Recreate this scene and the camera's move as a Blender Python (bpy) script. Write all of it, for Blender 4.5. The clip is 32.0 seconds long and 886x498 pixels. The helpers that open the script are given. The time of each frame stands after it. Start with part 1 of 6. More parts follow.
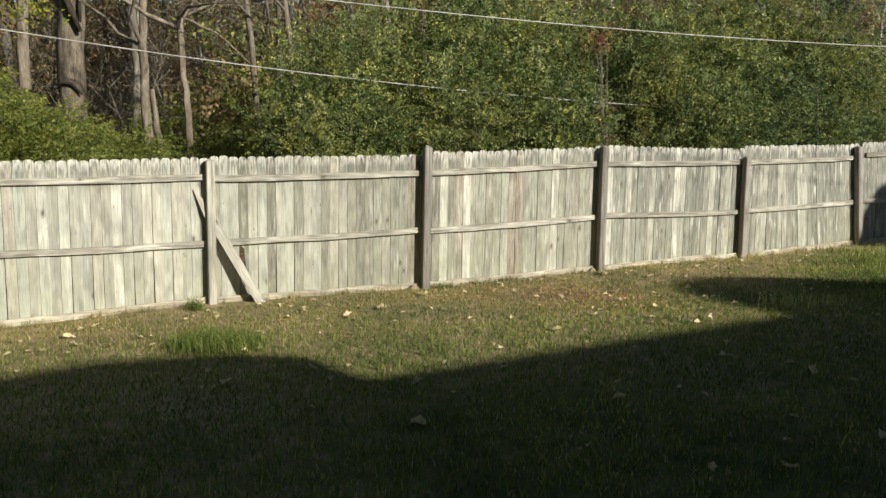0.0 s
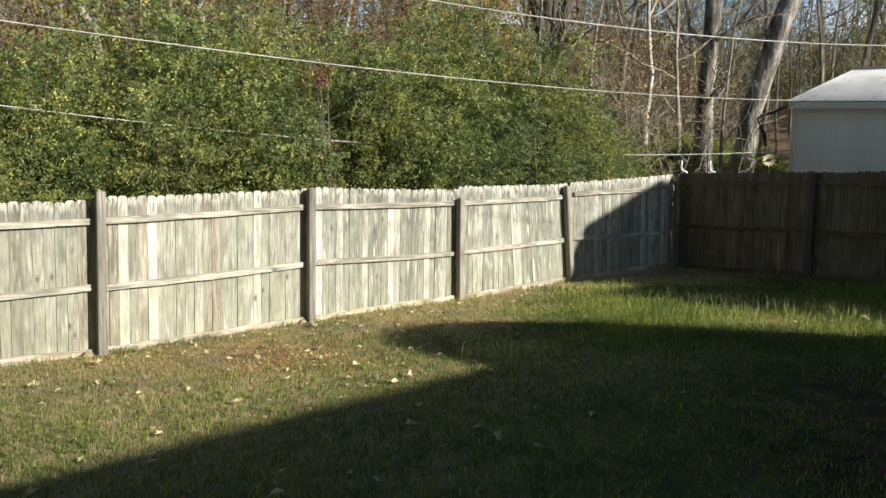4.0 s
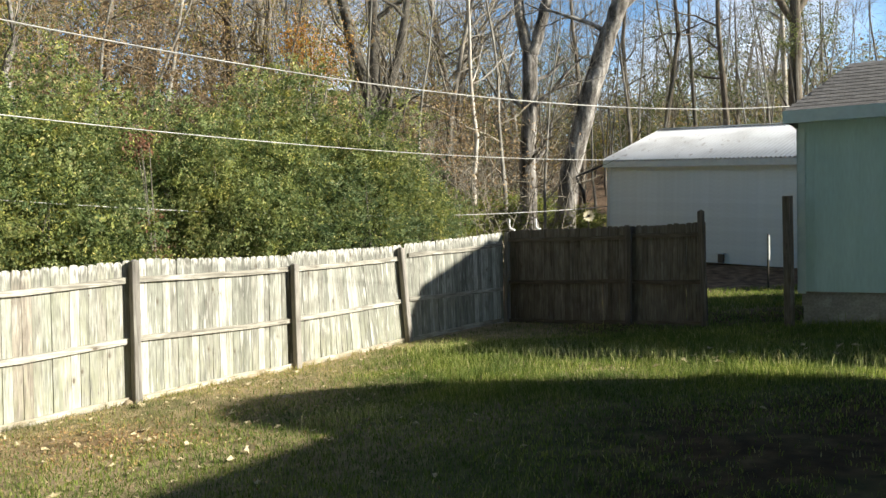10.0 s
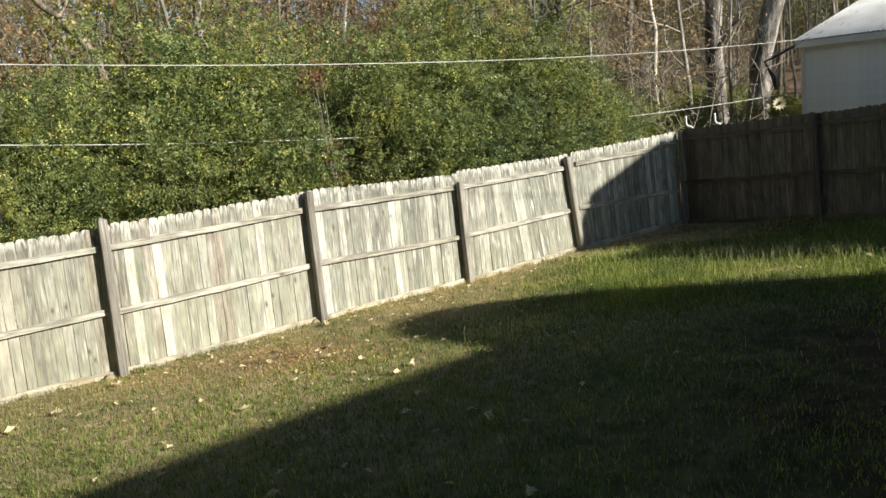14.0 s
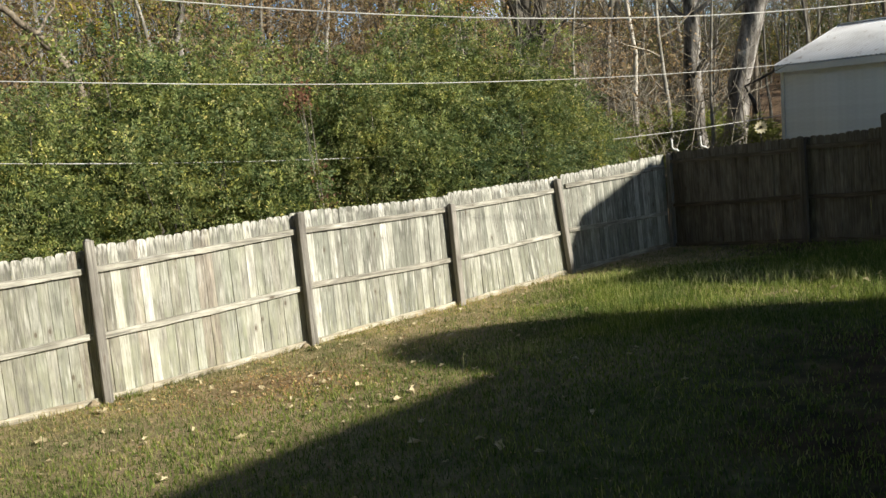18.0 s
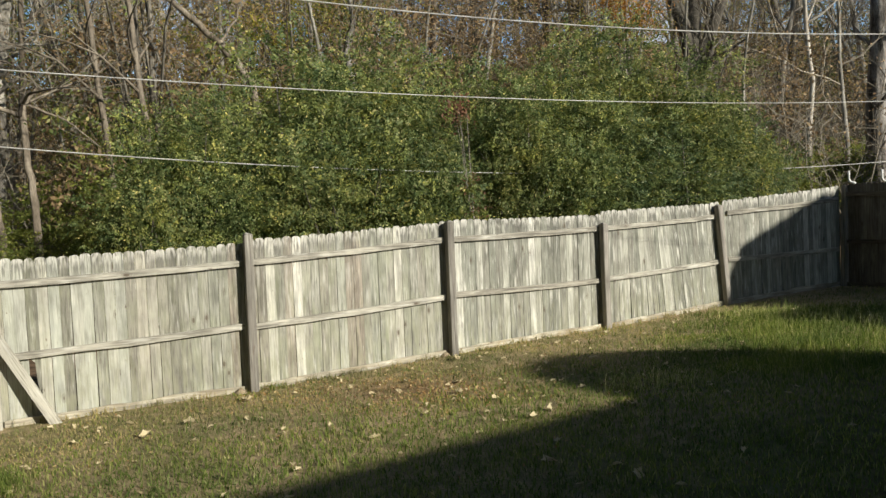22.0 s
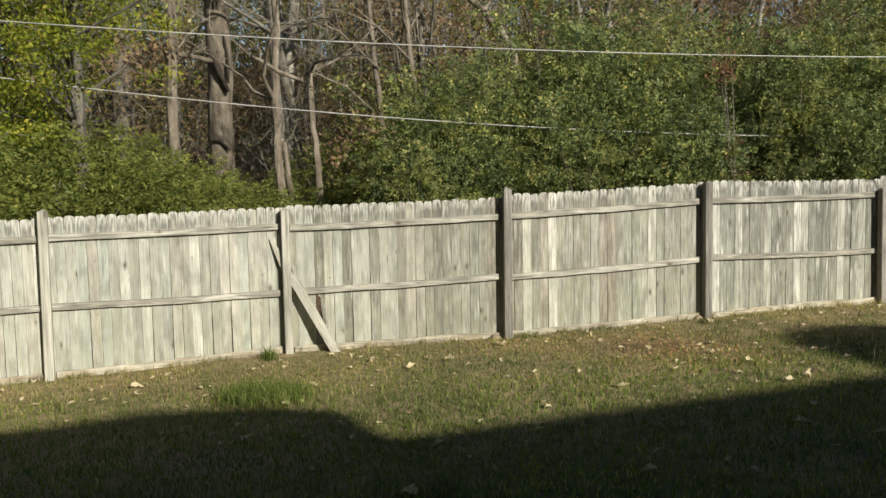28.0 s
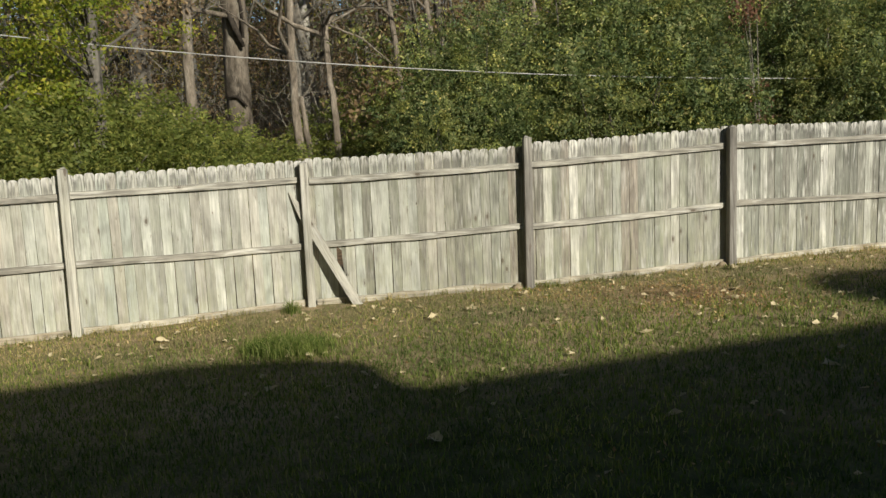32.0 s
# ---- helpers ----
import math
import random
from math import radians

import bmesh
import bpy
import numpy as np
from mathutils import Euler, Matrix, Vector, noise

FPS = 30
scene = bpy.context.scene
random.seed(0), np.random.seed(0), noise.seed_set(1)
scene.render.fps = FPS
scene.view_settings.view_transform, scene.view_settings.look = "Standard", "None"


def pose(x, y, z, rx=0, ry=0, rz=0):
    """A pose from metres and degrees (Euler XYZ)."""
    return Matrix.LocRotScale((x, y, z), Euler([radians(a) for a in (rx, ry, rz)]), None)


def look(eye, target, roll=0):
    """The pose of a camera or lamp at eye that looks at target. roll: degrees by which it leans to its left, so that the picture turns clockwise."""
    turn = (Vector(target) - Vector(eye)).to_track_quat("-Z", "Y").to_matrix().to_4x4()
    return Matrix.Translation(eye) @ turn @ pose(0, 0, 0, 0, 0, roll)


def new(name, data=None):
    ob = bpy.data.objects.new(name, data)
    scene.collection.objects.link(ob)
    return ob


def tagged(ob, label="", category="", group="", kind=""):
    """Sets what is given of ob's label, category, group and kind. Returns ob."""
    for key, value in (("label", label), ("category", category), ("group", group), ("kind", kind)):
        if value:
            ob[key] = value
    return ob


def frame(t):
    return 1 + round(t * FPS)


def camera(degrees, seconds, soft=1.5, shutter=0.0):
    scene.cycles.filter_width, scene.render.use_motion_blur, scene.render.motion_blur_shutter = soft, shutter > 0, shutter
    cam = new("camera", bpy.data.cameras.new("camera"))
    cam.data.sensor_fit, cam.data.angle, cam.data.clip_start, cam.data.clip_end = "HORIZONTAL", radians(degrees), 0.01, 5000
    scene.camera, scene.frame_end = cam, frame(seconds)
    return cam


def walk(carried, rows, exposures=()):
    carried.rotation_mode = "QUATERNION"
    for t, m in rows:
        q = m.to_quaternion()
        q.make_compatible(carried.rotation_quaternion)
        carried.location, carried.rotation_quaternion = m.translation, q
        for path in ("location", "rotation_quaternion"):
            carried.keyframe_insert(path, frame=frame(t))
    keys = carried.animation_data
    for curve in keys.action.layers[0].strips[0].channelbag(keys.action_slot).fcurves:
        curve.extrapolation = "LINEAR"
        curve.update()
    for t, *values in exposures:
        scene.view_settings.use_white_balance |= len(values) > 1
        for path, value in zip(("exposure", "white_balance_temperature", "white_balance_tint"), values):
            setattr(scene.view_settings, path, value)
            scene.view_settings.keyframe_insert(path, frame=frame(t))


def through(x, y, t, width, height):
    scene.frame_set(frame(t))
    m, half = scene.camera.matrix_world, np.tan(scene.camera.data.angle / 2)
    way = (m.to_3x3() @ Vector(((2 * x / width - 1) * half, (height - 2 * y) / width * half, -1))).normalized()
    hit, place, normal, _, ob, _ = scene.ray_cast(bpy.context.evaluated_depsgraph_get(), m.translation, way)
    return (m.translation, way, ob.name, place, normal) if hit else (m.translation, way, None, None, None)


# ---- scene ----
# ---- the camera ----
cam = camera(55.7, 32.0, soft=1.5)
PATH = [
    (0, (-0.500, -1.108, 1.656), (-1.354, 0.679, 1.380), 0.94),
    (0.5, (-0.314, -1.122, 1.680), (-1.164, 0.678, 1.486), 0.01),
    (1, (-0.090, -0.996, 1.683), (-0.882, 0.839, 1.595), -5.35),
    (1.5, (0.039, -0.859, 1.674), (-0.716, 0.990, 1.570), -6.64),
    (2, (-0.101, -0.615, 1.685), (-0.349, 1.354, 1.436), -0.10),
    (2.5, (-0.164, -0.544, 1.755), (-0.196, 1.443, 1.534), -0.70),
    (4.5, (-0.105, -0.046, 1.768), (-0.485, 1.912, 1.612), 1.47),
    (5, (-0.104, -0.060, 1.780), (-0.430, 1.913, 1.751), 0.87),
    (5.5, (-0.086, -0.024, 1.795), (-0.372, 1.956, 1.794), -1.40),
    (6, (-0.032, 0.018, 1.770), (-0.282, 1.995, 1.602), -0.75),
    (6.5, (-0.030, 0.020, 1.790), (-0.241, 2.007, 1.707), -0.81),
    (7, (-0.008, 0.013, 1.776), (-0.192, 2.002, 1.672), 0.04),
    (7.5, (0.016, 0.001, 1.785), (0.012, 1.998, 1.675), -1.17),
    (8, (0.012, 0.012, 1.778), (-0.022, 2.009, 1.672), -0.97),
    (8.5, (-0.007, 0.042, 1.779), (-0.148, 2.037, 1.746), -1.07),
    (9, (-0.053, -0.000, 1.787), (-0.201, 1.993, 1.716), 0.43),
    (9.5, (-0.024, -0.065, 1.783), (-0.018, 1.934, 1.698), -0.96),
    (10, (-0.100, -0.075, 1.768), (-0.040, 1.923, 1.729), -0.92),
    (10.5, (-0.092, -0.085, 1.770), (-0.063, 1.915, 1.758), -1.65),
    (11, (-0.088, -0.061, 1.770), (-0.038, 1.938, 1.735), -1.36),
    (11.5, (-0.068, -0.019, 1.770), (-0.014, 1.978, 1.675), -1.46),
    (12, (-0.084, -0.038, 1.771), (-0.001, 1.957, 1.664), -0.56),
    (12.5, (-0.089, -0.041, 1.760), (0.032, 1.947, 1.572), 0.51),
    (13, (-0.084, -0.023, 1.769), (-0.118, 1.975, 1.679), -2.96),
    (13.5, (0.166, -0.118, 1.761), (0.040, 1.876, 1.658), -2.94),
    (14, (0.344, -0.171, 1.828), (-0.070, 1.772, 1.597), -5.86),
    (14.5, (0.212, -0.232, 1.808), (-0.254, 1.711, 1.715), -3.40),
    (15, (-0.002, -0.402, 1.759), (-0.436, 1.548, 1.669), 0.08),
    (15.5, (-0.080, -0.479, 1.750), (-0.462, 1.479, 1.608), 0.55),
    (17.5, (0.234, -0.191, 1.759), (-0.114, 1.762, 1.511), -4.89),
    (18, (0.083, -0.061, 1.857), (-0.266, 1.899, 1.669), -5.47),
    (18.5, (0.035, -0.038, 1.704), (-0.172, 1.950, 1.617), -3.41),
    (19, (0.061, 0.001, 1.757), (-0.422, 1.938, 1.629), -1.03),
    (19.5, (0.086, 0.069, 1.762), (-0.594, 1.949, 1.696), -2.02),
    (20, (0.036, 0.067, 1.754), (-0.646, 1.942, 1.629), -2.08),
    (20.5, (0.017, 0.054, 1.756), (-0.643, 1.934, 1.581), -1.34),
    (21, (0.033, 0.047, 1.759), (-0.621, 1.933, 1.645), -1.19),
    (21.5, (0.054, 0.064, 1.729), (-0.617, 1.946, 1.648), -1.93),
    (22, (0.051, 0.071, 1.753), (-0.635, 1.946, 1.639), -2.17),
    (22.5, (0.039, 0.080, 1.765), (-0.684, 1.937, 1.591), -1.28),
    (23, (0.042, 0.071, 1.758), (-0.710, 1.919, 1.612), -1.39),
    (23.5, (0.069, 0.070, 1.756), (-0.748, 1.894, 1.684), -4.93),
    (24, (0.084, 0.045, 1.729), (-0.869, 1.803, 1.736), -5.34),
    (24.5, (-0.015, -0.018, 1.732), (-0.897, 1.777, 1.691), -1.43),
    (25, (-0.105, 0.023, 1.713), (-1.038, 1.784, 1.548), 3.27),
    (25.5, (-0.204, 0.023, 1.683), (-1.127, 1.785, 1.486), 3.39),
    (26, (-0.047, -0.042, 1.713), (-1.119, 1.646, 1.671), -2.21),
    (26.5, (0.074, -0.118, 1.693), (-1.059, 1.522, 1.532), -5.40),
    (28.5, (0.150, -0.209, 1.622), (-1.056, 1.377, 1.447), 0.03),
    (29, (0.149, -0.213, 1.612), (-1.040, 1.386, 1.439), 0.28),
    (29.5, (0.192, -0.168, 1.625), (-1.045, 1.385, 1.382), -0.91),
    (30, (0.087, -0.215, 1.609), (-1.099, 1.382, 1.409), 0.12),
    (30.5, (0.158, -0.198, 1.594), (-1.010, 1.418, 1.435), 1.68),
    (31, (0.187, -0.211, 1.611), (-1.001, 1.387, 1.423), 1.33),
    (31.5, (0.196, -0.224, 1.601), (-1.045, 1.340, 1.493), -1.19),
    (32, (0.118, -0.168, 1.597), (-1.120, 1.378, 1.317), -2.39),
]
walk(cam, [(t, look(eye, target, roll)) for t, eye, target, roll in PATH], exposures=[(0.0, 0.42, 6440, 10.8), (1.5, 0.42, 6440, 10.8), (2.0, 0.68, 6440, 10.8), (2.5, 0.83, 6440, 10.8), (5.0, 0.84, 6440, 10.8), (6.5, 0.89, 6440, 10.8), (8.0, 1.12, 6400, 10.6), (9.0, 1.07, 6400, 10.6), (10.0, 1.20, 6400, 10.6), (12.5, 1.29, 6400, 10.6), (13.0, 1.27, 6400, 10.6), (14.0, 0.90, 6440, 10.8), (15.0, 0.71, 6440, 10.8), (17.5, 0.73, 6440, 10.8), (19.0, 0.79, 6440, 10.8), (20.0, 0.54, 6440, 10.8), (26.0, 0.32, 6440, 10.8), (29.0, 0.24, 6440, 10.8), (32.0, 0.18, 6440, 10.8)])

# ---- sky and sun ----
SUN = Vector((0.951, -0.263, 0.454)).normalized()
world = bpy.data.worlds.new("sky")
scene.world = world
world.use_nodes = True
wn = world.node_tree.nodes
wn.clear()
sky = wn.new("ShaderNodeTexSky")
sky.sky_type = "NISHITA"
sky.sun_disc = False
sky.sun_elevation = math.asin(SUN.z)
sky.sun_rotation = math.atan2(SUN.x, SUN.y)
sky.air_density, sky.dust_density, sky.ozone_density = 1.0, 0.5, 2.2
bg = wn.new("ShaderNodeBackground")
bg.inputs["Strength"].default_value = 0.05
wo = wn.new("ShaderNodeOutputWorld")
# thin broken cloud over the blue
wl = world.node_tree.links
coords, cloud, cover, veil = wn.new("ShaderNodeTexCoord"), wn.new("ShaderNodeTexNoise"), wn.new("ShaderNodeValToRGB"), wn.new("ShaderNodeMix")
cloud.inputs["Scale"].default_value, cloud.inputs["Detail"].default_value = 3.2, 7.0
cover.color_ramp.elements[0].position, cover.color_ramp.elements[1].position = 0.55, 0.74
veil.data_type = "RGBA"
veil.inputs[7].default_value = (10.5, 11.0, 11.8, 1)
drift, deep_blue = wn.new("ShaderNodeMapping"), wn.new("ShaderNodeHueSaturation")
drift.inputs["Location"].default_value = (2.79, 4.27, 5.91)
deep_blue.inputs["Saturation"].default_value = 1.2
wl.new(coords.outputs["Generated"], drift.inputs["Vector"])
wl.new(drift.outputs["Vector"], cloud.inputs["Vector"])
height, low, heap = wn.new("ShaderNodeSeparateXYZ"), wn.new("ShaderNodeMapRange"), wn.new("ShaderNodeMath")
low.inputs["From Min"].default_value, low.inputs["From Max"].default_value = 0.0, 0.42
low.inputs["To Min"].default_value, low.inputs["To Max"].default_value = 0.10, -0.04
heap.operation = "ADD"
wl.new(coords.outputs["Generated"], height.inputs[0])
wl.new(height.outputs["Z"], low.inputs["Value"])
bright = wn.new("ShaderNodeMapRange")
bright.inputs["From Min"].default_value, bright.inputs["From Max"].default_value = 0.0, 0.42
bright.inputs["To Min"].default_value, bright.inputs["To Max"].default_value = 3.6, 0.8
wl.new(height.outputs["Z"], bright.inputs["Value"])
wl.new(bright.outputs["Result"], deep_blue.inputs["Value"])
wl.new(cloud.outputs["Fac"], heap.inputs[0])
wl.new(low.outputs["Result"], heap.inputs[1])
wl.new(heap.outputs[0], cover.inputs["Fac"])
wl.new(cover.outputs["Color"], veil.inputs[0])
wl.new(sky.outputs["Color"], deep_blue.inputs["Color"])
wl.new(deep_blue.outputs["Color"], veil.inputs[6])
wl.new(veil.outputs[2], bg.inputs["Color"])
world.node_tree.links.new(bg.outputs["Background"], wo.inputs["Surface"])
sun_data = bpy.data.lights.new("sun", "SUN")
sun_data.energy, sun_data.angle, sun_data.color = 5.0, radians(1.1), (1.0, 0.945, 0.80)
sun = new("sun", sun_data)
sun.matrix_world = look(SUN * 60, (0, 0, 0))

# ---- materials ----
def material(name, rough=0.8, spec=0.3):
    m = bpy.data.materials.new(name)
    m.use_nodes = True
    b = m.node_tree.nodes["Principled BSDF"]
    b.inputs["Roughness"].default_value = rough
    b.inputs["Specular IOR Level"].default_value = spec
    return m, m.node_tree.nodes, m.node_tree.links, b


def ramp(nodes, stops):
    r = nodes.new("ShaderNodeValToRGB")
    while len(r.color_ramp.elements) < len(stops):
        r.color_ramp.elements.new(0.5)
    for e, (p, c) in zip(r.color_ramp.elements, stops):
        e.position, e.color = p, (*c, 1)
    return r


def noise_tex(nodes, links, scale, detail=4.0, stretch=(1, 1, 1), shift=None, coords="Object"):
    tc = nodes.new("ShaderNodeTexCoord")
    mp = nodes.new("ShaderNodeMapping")
    mp.inputs["Scale"].default_value = stretch
    links.new(tc.outputs[coords], mp.inputs["Vector"])
    if shift is not None:
        links.new(shift, mp.inputs["Location"])
    n = nodes.new("ShaderNodeTexNoise")
    n.inputs["Scale"].default_value, n.inputs["Detail"].default_value = scale, detail
    links.new(mp.outputs["Vector"], n.inputs["Vector"])
    return n


def mix(nodes, links, fac, a, b, blend="MIX"):
    m = nodes.new("ShaderNodeMix")
    m.data_type, m.blend_type = "RGBA", blend
    for socket, v in ((m.inputs[0], fac), (m.inputs[6], a), (m.inputs[7], b)):
        if isinstance(v, (int, float)):
            socket.default_value = v
        elif isinstance(v, tuple):
            socket.default_value = (*v, 1)
        else:
            links.new(v, socket)
    return m.outputs[2]


def bump(nodes, links, bsdf, height, strength=0.4, distance=0.01):
    b = nodes.new("ShaderNodeBump")
    b.inputs["Strength"].default_value, b.inputs["Distance"].default_value = strength, distance
    links.new(height, b.inputs["Height"])
    links.new(b.outputs["Normal"], bsdf.inputs["Normal"])


def wood_material(name, tones, stain=(0.16, 0.17, 0.11), stain_amount=0.5, bleach=0.5, streak=0.45, flat=False, flake=None, heads=False, grainy=1.0):
    """Weathered boards: each board has its own tone, long grain, streaks, knots, flaking pale patches and algae."""
    m, n, l, b = material(name, 0.88, 0.2)
    info = n.new("ShaderNodeObjectInfo")
    vec = n.new("ShaderNodeVectorMath")
    vec.operation = "SCALE"
    vec.inputs[0].default_value = (37.0, 53.0, 71.0)
    l.new(info.outputs["Random"], vec.inputs["Scale"])
    shift = vec.outputs["Vector"]

    def lie(v):
        return (v[2], v[1], v[0]) if flat else v

    tone = ramp(n, tones)
    l.new(info.outputs["Random"], tone.inputs["Fac"])
    grain = noise_tex(n, l, 12.0, 6.0, lie((9, 9, 0.45)), shift)
    rough_cut = 1 - 0.46 * grainy
    gr = ramp(n, [(0.30, (rough_cut, rough_cut * 0.975, rough_cut * 0.95)), (0.47, (0.97, 0.97, 0.97)), (0.72, (1 + 0.14 * grainy, 1 + 0.14 * grainy, 1 + 0.12 * grainy))])
    l.new(grain.outputs["Fac"], gr.inputs["Fac"])
    c = mix(n, l, 1.0, tone.outputs["Color"], gr.outputs["Color"], "MULTIPLY")
    long = noise_tex(n, l, 6.0, 3.0, lie((5, 5, 0.22)), shift)
    lr = ramp(n, [(0.34, (1 - streak, 1 - streak, 1 - streak)), (0.52, (1, 1, 1))])
    l.new(long.outputs["Fac"], lr.inputs["Fac"])
    c = mix(n, l, 1.0, c, lr.outputs["Color"], "MULTIPLY")
    crisp = noise_tex(n, l, 42.0, 3.0, lie((5, 5, 0.10)), shift)
    fine_cut = 1 - 0.25 * grainy
    cr = ramp(n, [(0.36, (fine_cut, fine_cut, fine_cut * 0.98)), (0.47, (1, 1, 1)), (0.56, (1, 1, 1)), (0.66, (1.14, 1.14, 1.12))])
    l.new(crisp.outputs["Fac"], cr.inputs["Fac"])
    c = mix(n, l, 1.0, c, cr.outputs["Color"], "MULTIPLY")
    for scale, stretch, lo, hi, amount, colour in ((3.0, (2.2, 2.2, 0.7), 0.45, 0.72, stain_amount, stain), (4.5, (4.5, 4.5, 0.5), 0.58, 0.70, bleach, (0.66, 0.65, 0.595)), (22.0, (1.5, 1.5, 0.55), 0.69, 0.75, 0.85, (0.13, 0.10, 0.08)), (30.0, (1.6, 1.6, 0.12), 0.60, 0.70, bleach * 0.8 if flake is None else flake, (0.68, 0.67, 0.63))):
        t = noise_tex(n, l, scale, 5.0, lie(stretch), shift)
        r = ramp(n, [(lo, (0, 0, 0)), (hi, (1, 1, 1))])
        l.new(t.outputs["Fac"], r.inputs["Fac"])
        k = n.new("ShaderNodeMath")
        k.operation = "MULTIPLY"
        k.inputs[1].default_value = amount
        l.new(r.outputs["Color"], k.inputs[0])
        c = mix(n, l, k.outputs[0], c, colour)
    blotch = noise_tex(n, l, 5.0, 5.0, lie((1.6, 1.6, 0.8)), shift)
    br = ramp(n, [(0.34, (0.80, 0.80, 0.79)), (0.5, (1.0, 1.0, 1.0)), (0.64, (1.16, 1.16, 1.15))])
    l.new(blotch.outputs["Fac"], br.inputs["Fac"])
    c = mix(n, l, 1.0, c, br.outputs["Color"], "MULTIPLY")
    tc = n.new("ShaderNodeTexCoord")
    if heads:
        # rain-streaked heads above the upper rail, algae towards the foot
        sep = n.new("ShaderNodeSeparateXYZ")
        l.new(tc.outputs["Object"], sep.inputs[0])
        for lo, hi, stretch, colour, amount in ((-0.34, -0.10, (7.0, 7.0, 0.5), (0.13, 0.127, 0.115), 0.8), (-0.13, 0.0, (5.0, 5.0, 1.2), (0.74, 0.72, 0.66), 0.7), (-0.7, -1.6, (2.5, 2.5, 0.6), (0.33, 0.335, 0.22), 0.38)):
            band = n.new("ShaderNodeMapRange")
            band.inputs["From Min"].default_value, band.inputs["From Max"].default_value = lo, hi
            l.new(sep.outputs["Z"], band.inputs["Value"])
            t = noise_tex(n, l, 8.0, 4.0, stretch, shift)
            r = ramp(n, [(0.45, (0, 0, 0)), (0.56, (amount, amount, amount))])
            l.new(t.outputs["Fac"], r.inputs["Fac"])
            k = n.new("ShaderNodeMath")
            k.operation = "MULTIPLY"
            l.new(band.outputs["Result"], k.inputs[0])
            l.new(r.outputs["Color"], k.inputs[1])
            c = mix(n, l, k.outputs[0], c, colour)
    mp = n.new("ShaderNodeMapping")
    mp.inputs["Scale"].default_value = lie((1.0, 1.0, 0.5))
    l.new(tc.outputs["Object"], mp.inputs["Vector"])
    l.new(shift, mp.inputs["Location"])
    knot = n.new("ShaderNodeTexVoronoi")
    knot.inputs["Scale"].default_value = 5.5
    l.new(mp.outputs["Vector"], knot.inputs["Vector"])
    kr = ramp(n, [(0.0, (0.9, 0.9, 0.9)), (0.075, (0.75, 0.75, 0.75)), (0.10, (0.1, 0.1, 0.1)), (0.125, (0.35, 0.35, 0.35)), (0.16, (0, 0, 0))])
    l.new(knot.outputs["Distance"], kr.inputs["Fac"])
    c = mix(n, l, kr.outputs["Color"], c, (0.10, 0.075, 0.055))
    l.new(c, b.inputs["Base Color"])
    bump(n, l, b, grain.outputs["Fac"], 0.6, 0.004)
    return m


def mottled(name, stops, scale, detail=5.0, rough=0.9, relief=0.3, distance=0.01, fine=0.0, stretch=(1, 1, 1), spec=0.2, jitter=0.0):
    m, n, l, b = material(name, rough, spec)
    t = noise_tex(n, l, scale, detail, stretch)
    r = ramp(n, stops)
    l.new(t.outputs["Fac"], r.inputs["Fac"])
    c = r.outputs["Color"]
    if fine:
        f = noise_tex(n, l, scale * 7, 4.0, stretch)
        fr = ramp(n, [(0.3, (1 - fine,) * 3), (0.7, (1 + fine,) * 3)])
        l.new(f.outputs["Fac"], fr.inputs["Fac"])
        c = mix(n, l, 1.0, c, fr.outputs["Color"], "MULTIPLY")
    if jitter:
        info = n.new("ShaderNodeObjectInfo")
        jr = ramp(n, [(0.0, (1 - jitter,) * 3), (1.0, (1 + jitter,) * 3)])
        l.new(info.outputs["Random"], jr.inputs["Fac"])
        c = mix(n, l, 1.0, c, jr.outputs["Color"], "MULTIPLY")
    l.new(c, b.inputs["Base Color"])
    if relief:
        bump(n, l, b, t.outputs["Fac"], relief, distance)
    return m


def leaf_material(name, tones, through=0.35, rough=0.5, patchy=False):
    """Leaves: the tone varies from leaf to leaf and by patches; some light comes through."""
    m, n, l, b = material(name, rough, 0.22)
    geo = n.new("ShaderNodeNewGeometry")
    r = ramp(n, tones)
    l.new(geo.outputs["Random Per Island"], r.inputs["Fac"])
    patch = noise_tex(n, l, 1.5 if patchy else 0.9, 3.0, coords="Object")
    pr = ramp(n, [(0.36, (0.50, 0.60, 0.62)), (0.5, (0.95, 0.97, 0.95)), (0.64, (1.5, 1.36, 0.95))] if patchy else [(0.35, (0.68, 0.74, 0.7)), (0.65, (1.25, 1.2, 0.95))])
    l.new(patch.outputs["Fac"], pr.inputs["Fac"])
    c = mix(n, l, 1.0, r.outputs["Color"], pr.outputs["Color"], "MULTIPLY")
    l.new(c, b.inputs["Base Color"])
    tr = n.new("ShaderNodeBsdfTranslucent")
    l.new(c, tr.inputs["Color"])
    mx = n.new("ShaderNodeMixShader")
    mx.inputs[0].default_value = through
    l.new(b.outputs["BSDF"], mx.inputs[1])
    l.new(tr.outputs["BSDF"], mx.inputs[2])
    l.new(mx.outputs["Shader"], n["Material Output"].inputs["Surface"])
    return m


